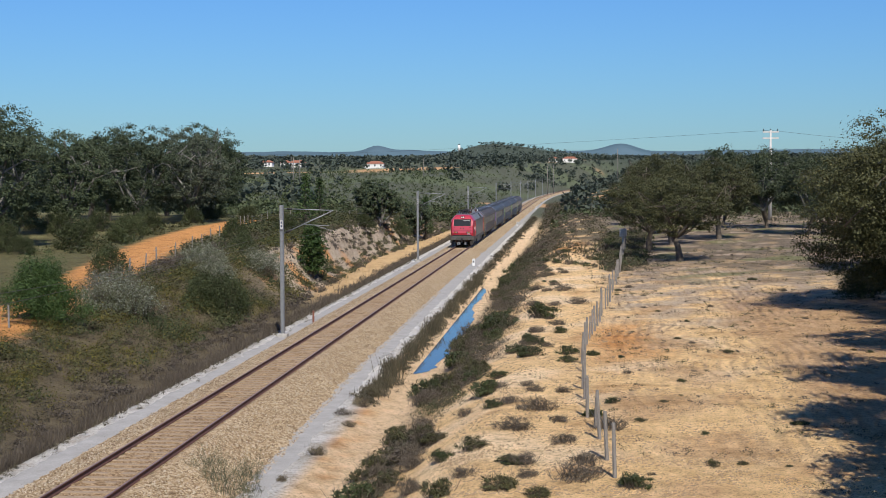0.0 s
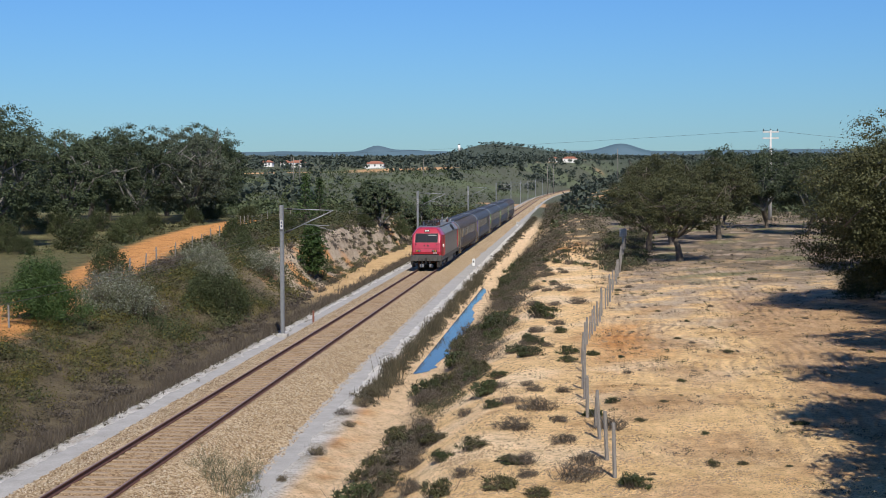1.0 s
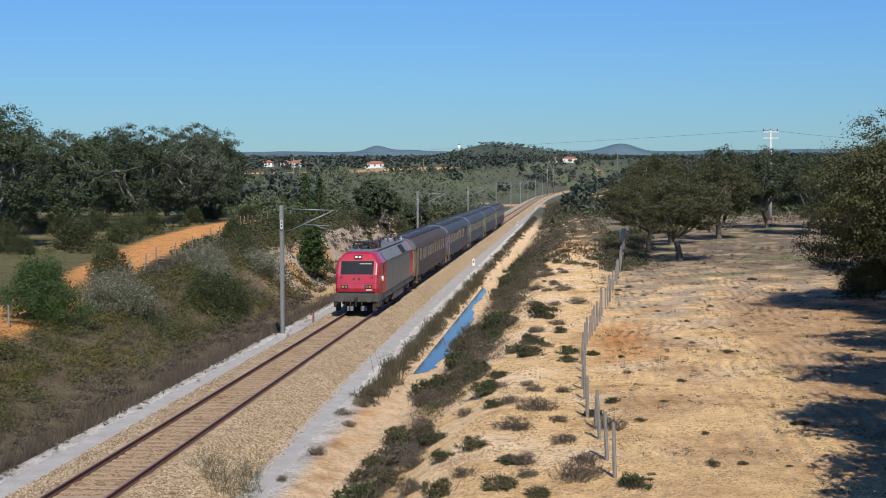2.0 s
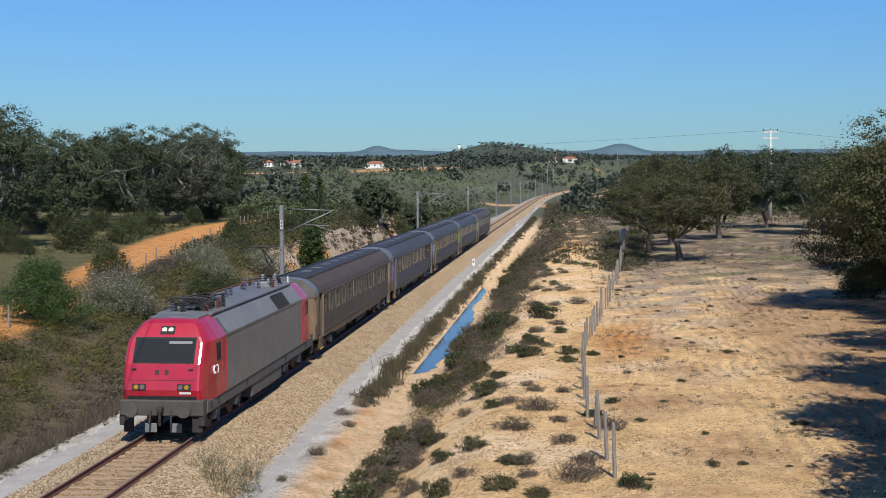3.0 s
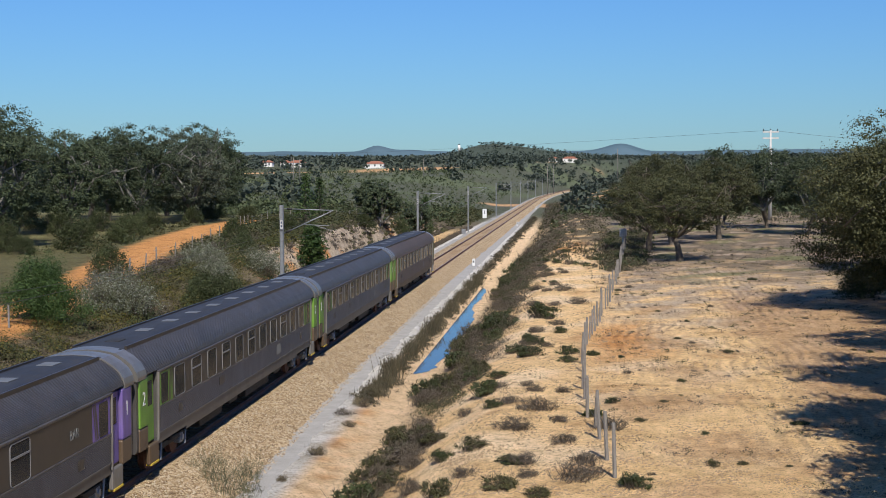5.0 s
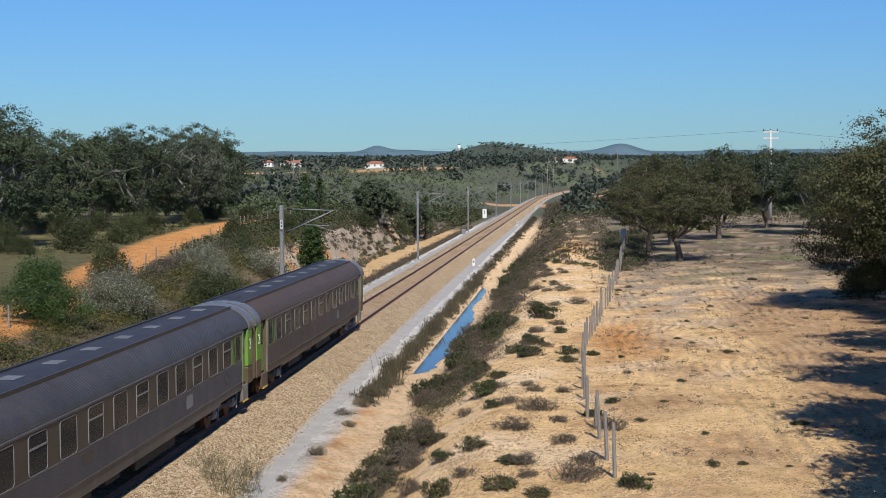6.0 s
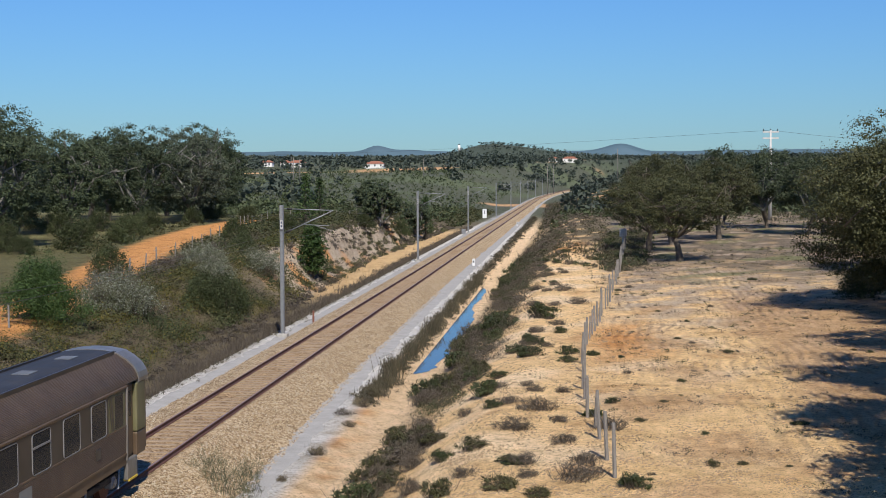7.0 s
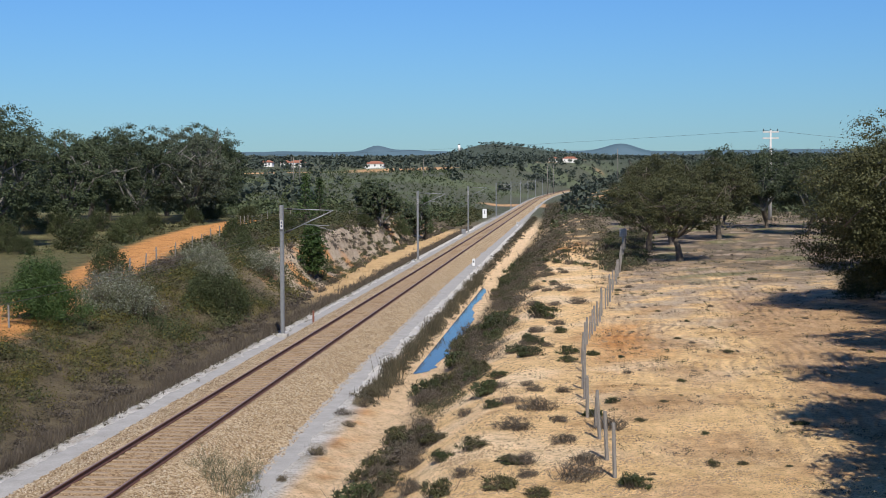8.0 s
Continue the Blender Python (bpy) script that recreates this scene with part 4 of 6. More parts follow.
def stack(parent, x, y, z, h, r, mat, discs=6):
    pts = []
    for i in range(discs):
        f = i / discs
        for d, w in ((0.0, 0.5), (0.1, 1.0), (0.45, 0.8), (0.55, 0.5)):
            pts.append(((x, y, z + h * (f + d / discs)), r * w * (1 - 0.25 * f)))
    pts.append(((x, y, z + h), r * 0.35))
    return child("insulator", mesh_np("insulator", *tubes([pts], 10), mat), parent, "ribbed roof insulator")


for x, y, mat in ((0.55, 5.7, M_BROWNINS), (0.1, 6.0, M_BLUEINS), (0.5, 6.5, M_BLUEINS), (-0.1, 7.6, M_BLUEINS), (-0.1, 9.3, M_BLUEINS), (-0.1, 10.0, M_BLUEINS), (-0.1, 12.2, M_BLUEINS), (-0.4, 13.0, M_BROWNINS), (0.2, 13.4, M_BLUEINS), (0.45, 14.1, M_GALV), (0.3, 14.8, M_BLUEINS)):
    stack(locomotive, x, y, 3.87, 0.34, 0.11, mat)
b = bmesh.new()
for a, c in (((0.1, 6.0, 4.22), (-0.1, 7.6, 4.22)), ((-0.1, 7.6, 4.22), (-0.1, 12.2, 4.22)), ((-0.1, 12.2, 4.22), (0.2, 13.4, 4.22))):
    rod(b, a, c, 0.02)
part("roof_busbar", b, M_RUST, locomotive, "thin reddish roof conductor")


def pantograph(y, raised, face):
    p = child("pantograph", None, locomotive)
    p.location = (0, y, 3.87)
    b = bmesh.new()
    for x in (-0.5, 0.5):
        rod(b, (x, -0.75, 0.22), (x, 0.75, 0.22), 0.035)
    for yy in (-0.7, 0.0, 0.7):
        rod(b, (-0.5, yy, 0.22), (0.5, yy, 0.22), 0.03)
    for x in (-0.5, 0.5):
        for yy in (-0.65, 0.65):
            rod(b, (x, yy, 0), (x, yy, 0.22), 0.07)
    part("base_frame", b, M_DARK, p)
    knee, tip = ((0, 1.15 * face, 0.85), (0, -0.35 * face, 1.6)) if raised else ((0, 0.95 * face, 0.34), (0, -0.75 * face, 0.42))
    b = bmesh.new()
    rod(b, (0, -0.5 * face, 0.25), knee, 0.05, 0.04)
    part("lower_arm", b, M_DARK, p)
    b = bmesh.new()
    rod(b, (knee[0] - 0.12, knee[1], knee[2]), tip, 0.022)
    rod(b, (knee[0] + 0.12, knee[1], knee[2]), tip, 0.022)
    part("upper_arm", b, M_DARK, p)
    b = bmesh.new()
    for dy in (-0.16, 0.16):
        rod(b, (-0.55, tip[1] + dy, tip[2] + 0.06), (0.55, tip[1] + dy, tip[2] + 0.06), 0.025)
        for s in (-1, 1):
            rod(b, (s * 0.55, tip[1] + dy, tip[2] + 0.06), (s * 0.82, tip[1] + dy, tip[2] - 0.1), 0.018)
    rod(b, (0, tip[1] - 0.16, tip[2] + 0.04), (0, tip[1] + 0.16, tip[2] + 0.04), 0.03)
    part("collector_head", b, M_DARK, p, "dark collector bow")
    b = bmesh.new()
    box(b, -0.3, 0.3, -0.2 * face, 0.25 * face, 0.05, 0.2) if face > 0 else box(b, -0.3, 0.3, -0.25, 0.2, 0.05, 0.2)
    part("lift_box", b, M_GALV, p)
    return p


for x, y, h in ((-0.55, 3.75, 0.30), (0.6, 3.9, 0.22), (-0.7, 5.3, 0.42), (0.72, 5.0, 0.34), (-0.3, 5.6, 0.48), (-0.6, 14.3, 0.4), (0.7, 13.9, 0.36)):
    stack(locomotive, x, y, 3.87, h, 0.10, M_BLUEINS if x < 0 else M_BROWNINS)
for k, (a, c) in enumerate((((-0.55, 3.75, 4.15), (0.72, 5.0, 4.2)), ((0.6, 3.9, 4.1), (-0.7, 5.3, 4.28)), ((-0.7, 5.3, 4.28), (0.1, 6.0, 4.22)), ((0.72, 5.0, 4.2), (0.55, 5.7, 4.2)))):
    rodded("roof_lead", a, c, 0.022, M_DARK, locomotive, "dark roof cable lead")
boxed("roof_switch", (-0.25, 0.35, 5.25, 5.55, 3.87, 4.15), M_DARK, locomotive, "dark roof switchgear box", 0.03)
boxed("roof_switch", (-0.1, 0.45, 13.95, 14.25, 3.87, 4.1), M_GALV, locomotive, "grey roof switchgear box", 0.03)
for x, y, h in ((-0.15, 3.6, 0.36), (0.25, 4.0, 0.44), (0.55, 4.6, 0.5), (0.3, 5.4, 0.55), (0.75, 5.6, 0.5), (-0.75, 4.4, 0.4), (0.1, 14.6, 0.5), (0.65, 14.5, 0.55), (0.5, 15.0, 0.45)):
    stack(locomotive, x, y, 3.87, h, 0.12, M_DARK if y < 10 else M_GALV)
for a, c in (((-0.15, 3.6, 4.2), (0.55, 4.6, 4.32)), ((0.25, 4.0, 4.28), (0.75, 5.6, 4.34)), ((-0.75, 4.4, 4.24), (0.3, 5.4, 4.4)), ((0.1, 14.6, 4.35), (0.5, 15.0, 4.3)), ((0.65, 14.5, 4.4), (0.7, 15.6, 3.9))):
    rodded("roof_lead", a, c, 0.025, M_DARK, locomotive, "dark roof cable lead")
pantograph(4.5, False, 1)
pantograph(15.4, True, 1)
for x, y in ((0.7, 16.9),):
    b = bmesh.new()
    rod(b, (x, y, 3.8), (x, y, 4.12), 0.035, 0.03)
    part("roof_horn", b, M_WHITE, locomotive, "short white roof aerial")


# the coaches: near end at y = 0
COACH_LEN = 26.6
LOW = ribs((1.40, 1.18), (1.415, 1.86), 16, 0.011)
SHOULDER = [(1.40, 3.0), (1.36, 3.14), (1.24, 3.34), (1.04, 3.52), (0.78, 3.68)]
ROOF_RIBS = []
for a, c, n in zip(SHOULDER[:-1], SHOULDER[1:], (4, 7, 7, 8)):
    ROOF_RIBS += ribs(a, c, n, 0.010)
SIDE_OUT = both([(1.30, 0.82), (1.385, 0.84), (1.385, 1.10), (1.43, 1.11), (1.43, 1.16), (1.40, 1.17)] + LOW + [(1.43, 1.875), (1.43, 1.915), (1.412, 1.925), (1.412, 2.90), (1.45, 2.93), (1.45, 2.97), (1.38, 3.0)])
ROOF_OUT = both([(1.34, 2.99)] + ROOF_RIBS + [(0.70, 3.70)])
PLAIN_OUT = both([(1.24, 0.86), (1.27, 1.0), (1.27, 2.98)])
COLLAR_OUT = both([(1.36, 2.92), (1.42, 2.92), (1.43, 3.02), (1.39, 3.18), (1.27, 3.38), (1.07, 3.56), (0.80, 3.72), (0.4, 3.795), (0.02, 3.815)])


def rounded(w, h, r, seg=4):
    """Corners of an upright rectangle with rounded corners, in (y, z)."""
    out = []
    for cy, cz, a0 in ((w - r, h - r, 0), (-w + r, h - r, 90), (-w + r, -h + r, 180), (w - r, -h + r, 270)):
        for i in range(seg + 1):
            a = radians(a0 + 90 * i / seg)
            out.append((cy + r * math.cos(a), cz + r * math.sin(a)))
    return out


def window_meshes():
    b = bmesh.new()
    rim = rounded(0.52, 0.455, 0.09)
    b.faces.new([b.verts.new((0.012, y, z)) for y, z in rim])
    lo = [b.verts.new((0, y, z)) for y, z in rim]
    hi = list(b.verts)[:len(rim)]
    for i in range(len(rim)):
        j = (i + 1) % len(rim)
        b.faces.new((lo[i], lo[j], hi[j], hi[i]))
    pane = bpy.data.meshes.new("pane")
    b.to_mesh(pane)
    b.free()
    pane.materials.append(M_GLASS)
    out = []
    for bar in (0, 1):
        b = bmesh.new()
        inner, outer = rounded(0.515, 0.45, 0.09), rounded(0.54, 0.475, 0.115)
        n = len(inner)
        rings = [[b.verts.new((x, y, z)) for y, z in o] for x, o in ((0.0, inner), (0.024, inner), (0.024, outer), (0.0, outer))]
        for r0, r1 in zip(rings[:-1], rings[1:]):
            for i in range(n):
                j = (i + 1) % n
                b.faces.new((r0[i], r0[j], r1[j], r1[i]))
        if bar:
            box(b, 0.002, 0.03, -0.512, 0.512, 0.12, 0.165)
        fr = bpy.data.meshes.new("window_frame")
        b.to_mesh(fr)
        b.free()
        fr.materials.append(M_VENT)
        out.append(fr)
    return pane, out[0], out[1]


PANE, FRAME_PLAIN, FRAME_BAR = window_meshes()


def coach(label, steel, accent, digit, pattern, word="", tail=None):
    t = tagged(new("coach"), label, "railway coach", "coaches of the train")
    part("body", extrude(SIDE_OUT, 1.95, COACH_LEN - 1.95), steel, t, "ribbed steel sides")
    part("vestibule", extrude(PLAIN_OUT, 0.5, COACH_LEN - 0.5), M_BAND_A, t, "recessed dark vestibule walls")
    part("roof", extrude(ROOF_OUT, 0.9, COACH_LEN - 0.9), steel, t, "ribbed steel roof shoulders")
    rp = part("roof_panel", extrude(both([(0.74, 3.66), (0.74, 3.735), (0.4, 3.78), (0.02, 3.80)]), 0.75, COACH_LEN - 0.75), M_ROOF, t, "smooth dark blue-grey roof centre")
    for s in (-1, 1):
        boxed("roof_rail", (s * 0.76 - 0.03, s * 0.76 + 0.03, 1.1, COACH_LEN - 1.1, 3.68, 3.79), M_BAND_A, t, "dark raised roof edge")
        boxed("solebar", (min(s * 1.30, s * 1.385), max(s * 1.30, s * 1.385), 4.9, COACH_LEN - 4.9, 0.74, 0.86), steel, t, bevel=0.015)
        boxed("window_band", (min(s * 1.40, s * 1.417), max(s * 1.40, s * 1.417), 2.1, COACH_LEN - 2.1, 1.94, 2.885), M_BAND_A, t, "dark band between the windows")
    for k in range(9):
        y = 2.4 + k * 2.7
        b = bmesh.new()
        box(b, -0.2, 0.24, y - 0.3, y + 0.3, 3.785, 3.81, 0.008)
        part("roof_vent", b, M_LOCO_ROOF if k else M_DARK, t, "small roof vent")
    n = len(pattern)
    for k, ch in enumerate(pattern):
        y = 4.1 + k * (COACH_LEN - 8.2) / (n - 1)
        if ch == " ":
            continue
        for s in (-1, 1):
            w = child("window", PANE, t, "", Matrix.Translation((s * 1.414, y, 2.40)) @ pose(0, 0, 0, 0, 0, 0 if s > 0 else 180))
            child("window_frame", FRAME_BAR if ch == "b" else FRAME_PLAIN, w)
    for flip in (0, 1):
        e = child("coach_end", None, t)
        if flip and tail:
            accent, digit = tail, ""
        if flip:
            e.matrix_local = pose(0, COACH_LEN, 0, 0, 0, 180)
        part("roof_collar", extrude(COLLAR_OUT, 0.14, 0.92), M_BRIGHT, e, "bright steel roof collar")
        part("end_wall", extrude(both([(1.30, 0.9), (1.36, 1.0), (1.36, 2.95), (1.0, 3.5), (0.5, 3.7)]), 0.18, 0.52), M_OCHRE if accent is M_OCHRE else steel, e, "dusty end wall")
        boxed("gangway", (-0.62, 0.62, 0.01, 0.30, 0.95, 3.15), M_RUBBER, e, "black rubber gangway", 0.06)
        for s in (-1, 1):
            b = bmesh.new()
            box(b, min(s * 1.25, s * 1.41), max(s * 1.25, s * 1.41), 0.36, 1.08, 1.55, 2.93, 0.05)
            pn = part("corner_panel", b, accent, e, "painted corner panel")
            b = bmesh.new()
            box(b, min(s * 1.25, s * 1.40), max(s * 1.25, s * 1.40), 0.36, 1.08, 0.9, 1.55, 0.04)
            part("corner_foot", b, M_STEEL_A, e, "dusty lower corner")
            door = child("door", None, e)
            b = bmesh.new()
            box(b, min(s * 1.26, s * 1.30), max(s * 1.26, s * 1.30), 1.12, 1.90, 1.0, 2.9, 0.015)
            part("leaf", b, accent if digit else M_STEEL_A, door, "recessed door leaf")
            b = bmesh.new()
            box(b, min(s * 1.295, s * 1.31), max(s * 1.295, s * 1.31), 1.28, 1.74, 2.05, 2.75, 0.01)
            part("door_window", b, M_GLASS, door, "dark door window")
            b = bmesh.new()
            rod(b, (s * 1.40, 1.97, 0.95), (s * 1.425, 1.97, 2.93), 0.045)
            part("grab_strip", b, M_BRIGHT, e, "bright vertical door edge")
            b = bmesh.new()
            box(b, min(s * 1.30, s * 1.425), max(s * 1.30, s * 1.425), 1.15, 1.95, 0.40, 0.95, 0.03)
            part("door_steps", b, M_BRIGHT if flip else M_STEEL_A, e, "folding steps below the door")
            boxed("step_edge", (min(s * 1.28, s * 1.45), max(s * 1.28, s * 1.45), 1.2, 1.9, 0.36, 0.42), M_YELLOW, e, "yellow step edge", 0.01)
            # coloured vestibule flank with its small window and dark shapes
            b = bmesh.new()
            box(b, min(s * 1.41, s * 1.421), max(s * 1.41, s * 1.421), 2.08, 3.36, 1.93, 2.89)
            fl = part("painted_flank", b, accent if accent is not M_OCHRE else M_BAND_A, e, "painted panel beside the door")
            child("flank_window", PANE, fl, "", Matrix.Translation((s * 1.416, 2.58, 2.40)) @ pose(0, 0, 0, 0, 0, 0 if s > 0 else 180) @ Matrix.Diagonal((1, 0.62, 0.95, 1)))
            b = bmesh.new()
            for yy, w2 in ((3.12, 0.12), (3.28, 0.07)):
                vs = [b.verts.new(c) for c in ((s * 1.4245, yy - 0.18, 1.95), (s * 1.4245, yy - 0.18 + w2, 1.95), (s * 1.4245, yy + w2, 2.87), (s * 1.4245, yy, 2.87))]
                b.faces.new(vs if s > 0 else vs[::-1])
            part("flank_stripe", b, M_BAND_A, fl, "dark slanted stripes")
            b = bmesh.new()
            box(b, min(s * 1.41, s * 1.438), max(s * 1.41, s * 1.438), 4.0, 4.35, 1.42, 1.72, 0.03)
            part("emblem_plate", b, M_BAND_A, e, "worn dark emblem plate")
            if digit:
                m = side_matrix(1.412, 0.72, 2.18) if s > 0 else pose(0, 0, 0, 0, 0, 180) @ side_matrix(1.412, -0.72, 2.18)
                text_part(digit, 0.55, M_WHITE, pn, m, "white class number")
        for s in (-1, 1):
            b = bmesh.new()
            rod(b, (s * 0.875, 0.34, 1.0), (s * 0.875, 0.0, 1.0), 0.12, 0.22, 14)
            part("buffer", b, M_DARK, e)
    boxed("data_plate", (1.414, 1.424, COACH_LEN * 0.66, COACH_LEN * 0.66 + 0.7, 1.35, 1.75), M_SLOPE, t, "pale square plate")
    boxed("route_plate", (1.414, 1.426, 8.7, 9.4, 1.50, 1.78), M_PURPLE if accent is M_PURPLE else M_BAND_A, t, "small coloured plate")
    if word:
        text_part(word, 0.34, M_SLOPE, t, side_matrix(1.428, COACH_LEN - 4.6, 2.28), "white lettering")
    for yc in (3.7, COACH_LEN - 3.7):
        bogie(t, yc)
    for y0, y1, zz in ((7.2, 10.0, 0.35), (11.0, 12.2, 0.45), (13.4, 17.2, 0.32), (18.2, 19.4, 0.45)):
        boxed("underfloor_box", (-1.15, 1.15, y0, y1, zz, 0.84), M_DARK, t, "dark underfloor equipment", 0.04)
    return t


P1, P2 = "pbpbpbppbpb", "pbpbpbppbpp"
coaches = [
    coach("ribbed steel railway coach, brown with dust and painted sand reflection, ochre ends", M_STEEL_A, M_OCHRE, "", P1),
    coach("grey ribbed steel buffet coach with violet door panels", M_STEEL_B, M_PURPLE, "1", "bpbpppbpb  ", "BAR"),
    coach("grey ribbed steel railway coach with lime green door panels", M_STEEL_B, M_GREEN_P, "2", P2),
    coach("grey ribbed steel railway coach with lime green door panels", M_STEEL_B, M_GREEN_P, "2", P1),
    coach("brown-dusted ribbed steel coach, sand reflection in its colour, lime green door panels", M_STEEL_A, M_GREEN_P, "2", P2, "", M_OLIVE),
]
# ---- trees ----
def oak_lines(r, h, rad, limbs=7, low=0.2):
    fork = h * r.uniform(low, low + 0.1)
    lean = r.normal(0, 0.10, 2)
    lines = [[((0, 0, -0.5), 0.045 * h), ((lean[0] * fork, lean[1] * fork, fork * 0.6), 0.033 * h), ((2 * lean[0] * fork, 2 * lean[1] * fork, fork), 0.028 * h)]]
    base = np.array(lines[0][-1][0])
    limb_lines, tips = [], []
    for k in range(limbs):
        a = k * 6.283 / limbs + r.uniform(-0.4, 0.4)
        out, hh = rad * r.uniform(0.35, 0.85), h * r.uniform(0.48, 0.88)
        end = np.array([math.cos(a) * out, math.sin(a) * out, hh])
        mid = (base * 0.55 + end * 0.45) + r.normal(0, 0.05 * h, 3)
        limb_lines.append([(base, 0.020 * h), (mid, 0.013 * h), (end, 0.005 * h)])
        tips.append(end)
        for q in range(4):
            e2 = end + r.normal(0, 1, 3) * (rad * 0.33, rad * 0.33, h * 0.12)
            m2 = mid * r.uniform(0.3, 0.7) + end * 0.5
            m2 = mid + (end - mid) * r.uniform(0.3, 0.8)
            limb_lines.append([(m2, 0.008 * h), ((m2 + e2) / 2 + r.normal(0, 0.03 * h, 3), 0.005 * h), (e2, 0.002 * h)])
            tips.append(e2)
    tips = np.array(tips)
    tips[:, 2] = np.clip(tips[:, 2], h * 0.25, h * 0.9)
    far = np.maximum(np.hypot(tips[:, 0], tips[:, 1]) / (rad * 0.85), 1)
    tips[:, :2] /= far[:, None]
    reach = np.hypot(tips[:, 0], tips[:, 1]) / rad
    tips[:, 2] = np.minimum(tips[:, 2], h * (0.88 - 0.36 * reach ** 2))
    for k, ln in enumerate(limb_lines):
        end = tips[(k // 5) * 5 + k % 5]
        ln[-1] = (end, ln[-1][1])
    return lines, limb_lines, tips


def crown_points(r, h, rad, tips, clumps, per, floor=-0.6, centre=0.60, tall=0.38):
    """Clumps of leaves over a lumpy crown, on the limb ends and out at its skin."""
    th, u = r.uniform(0, 6.283, clumps), r.uniform(floor, 1, clumps)
    lump = 0.82 + 0.18 * np.sin(th * 3 + r.uniform(0, 6)) * np.cos(u * 4 + r.uniform(0, 6)) + 0.12 * np.sin(th * 7 + 2)
    rr = np.sqrt(np.maximum(1 - np.abs(u) ** 2.7, 0.03)) * lump * r.uniform(0.5, 1.0, clumps) ** 0.6 * rad
    cl = np.stack([np.cos(th) * rr, np.sin(th) * rr, h * centre + u * h * tall * lump], 1)
    cl = np.concatenate([cl, tips])
    s = np.repeat(r.uniform(0.55, 1.2, len(cl)), per)[:, None]
    d = r.normal(0, 1, (len(cl) * per, 3))
    d /= np.linalg.norm(d, axis=1)[:, None]
    d[:, 2] = np.where(d[:, 2] < -0.35, -d[:, 2], d[:, 2])
    k = d * r.uniform(0.1, 1, (len(d), 1)) ** 0.6 * r.uniform(0.8, 1.3, (len(d), 1))
    return np.repeat(cl, per, 0) + k * s * (rad * 0.165, rad * 0.165, h * 0.06), d + (0, 0, 0.25)


def tree(name, seed, h, rad, mat, label, clumps=90, per=85, leaf=0.15, low=0.2, floor=-0.6, limbs=7, centre=0.60, tall=0.38):
    r = np.random.default_rng(seed)
    t = tagged(new(name), label, "tree")
    trunk, limb_lines, tips = oak_lines(r, h, rad, limbs, low)
    tr = child("trunk", mesh_np("trunk", *tubes(trunk, 9), M_BARK, True), t, "grey-brown rough bark trunk")
    for k in range(limbs):
        child("limb", mesh_np("limb", *tubes(limb_lines[5 * k:5 * k + 5]), M_BARK if mat is M_OAK_OLIVE else M_LICHEN, True), tr)
    c, out = crown_points(r, h, rad, tips, clumps, per, floor, centre, tall)
    child("crown", mesh_np("crown", *leaves(c, leaf, 0.35, r, 0.6, out), mat), t)
    return t


def conifer(name, seed, h, rad, label, layers=16, per=240):
    """A young pine: a straight stem, whorls of upswept branches and tufts of needles."""
    r = np.random.default_rng(seed)
    t = tagged(new(name), label, "tree")
    child("trunk", mesh_np("trunk", *tubes([[((0, 0, -0.3), 0.02 * h + 0.03), ((0.02 * h, 0, h * 0.5), 0.012 * h), ((0, 0, h), 0.01)]], 7), M_BARK, True), t, "brown pine stem")
    lines, pts = [], []
    for k in range(layers):
        f = (k + 0.5) / layers
        z = h * (0.12 + 0.86 * f)
        reach = rad * (1 - f) ** 0.65 * (0.8 + 0.35 * r.uniform())
        for q in range(6):
            a = q * 1.05 + k * 0.7 + r.uniform(-0.3, 0.3)
            e = np.array([math.cos(a) * reach, math.sin(a) * reach, z + 0.16 * reach + r.normal(0, 0.03 * h)])
            lines.append([((0, 0, z - 0.05 * h), 0.006 * h), (e * (0.5, 0.5, 1) - (0, 0, 0.03 * h), 0.004 * h), (e, 0.002 * h)])
            m = per // 6
            s = r.uniform(0.35, 1.0, m)[:, None]
            pts.append(np.array([0, 0, z]) + (e - (0, 0, z)) * s + r.normal(0, 1, (m, 3)) * (0.12 * rad, 0.12 * rad, 0.03 * h))
    child("branchwork", mesh_np("branchwork", *tubes(lines, 4), M_BARK), t)
    child("needle_mass", mesh_np("needle_mass", *leaves(np.concatenate(pts), 0.11 + 0.01 * h, 0.5, r, 0.28), M_PINE), t)
    return t


def stand(t, spots, seed, lo=0.85, hi=1.15, group=""):
    """Put a tree or bush at the first spot and copies of it at the rest, each turned and scaled a little."""
    q = random.Random(seed)
    for k, (x, y) in enumerate(spots):
        s = q.uniform(lo, hi)
        ob = t if k == 0 else copy_thing(t, Matrix.Identity(4))
        ob.matrix_basis = pose(x, y, gz(x, y) - 0.05, 0, 0, q.uniform(0, 360)) @ Matrix.Diagonal((s, s, s * q.uniform(0.92, 1.08), 1))
        if group:
            tagged(ob, group=group)
    return t


G1, G2 = "cork oaks of the wood", "oaks of the sandy field"
DARK_OAK = "dark green cork oak with a broad ragged crown"
stand(tree("cork_oak", 1, 11.5, 5.6, M_OAK, DARK_OAK, 330, 80, 0.105, 0.14, -1.0, 8, 0.53, 0.45), [(-33.5, 104), (-40, 120), (-47, 138), (-34, 142), (-37, 180)], 1, 0.92, 1.12, G1)
stand(tree("cork_oak", 2, 10.5, 5.0, M_OAK, DARK_OAK, 300, 80, 0.105, 0.14, -1.0, 8, 0.52, 0.46), [(-42, 108), (-37, 131), (-42, 156), (-33, 161), (-50, 172), (-39, 192)], 2, 0.92, 1.12, G1)
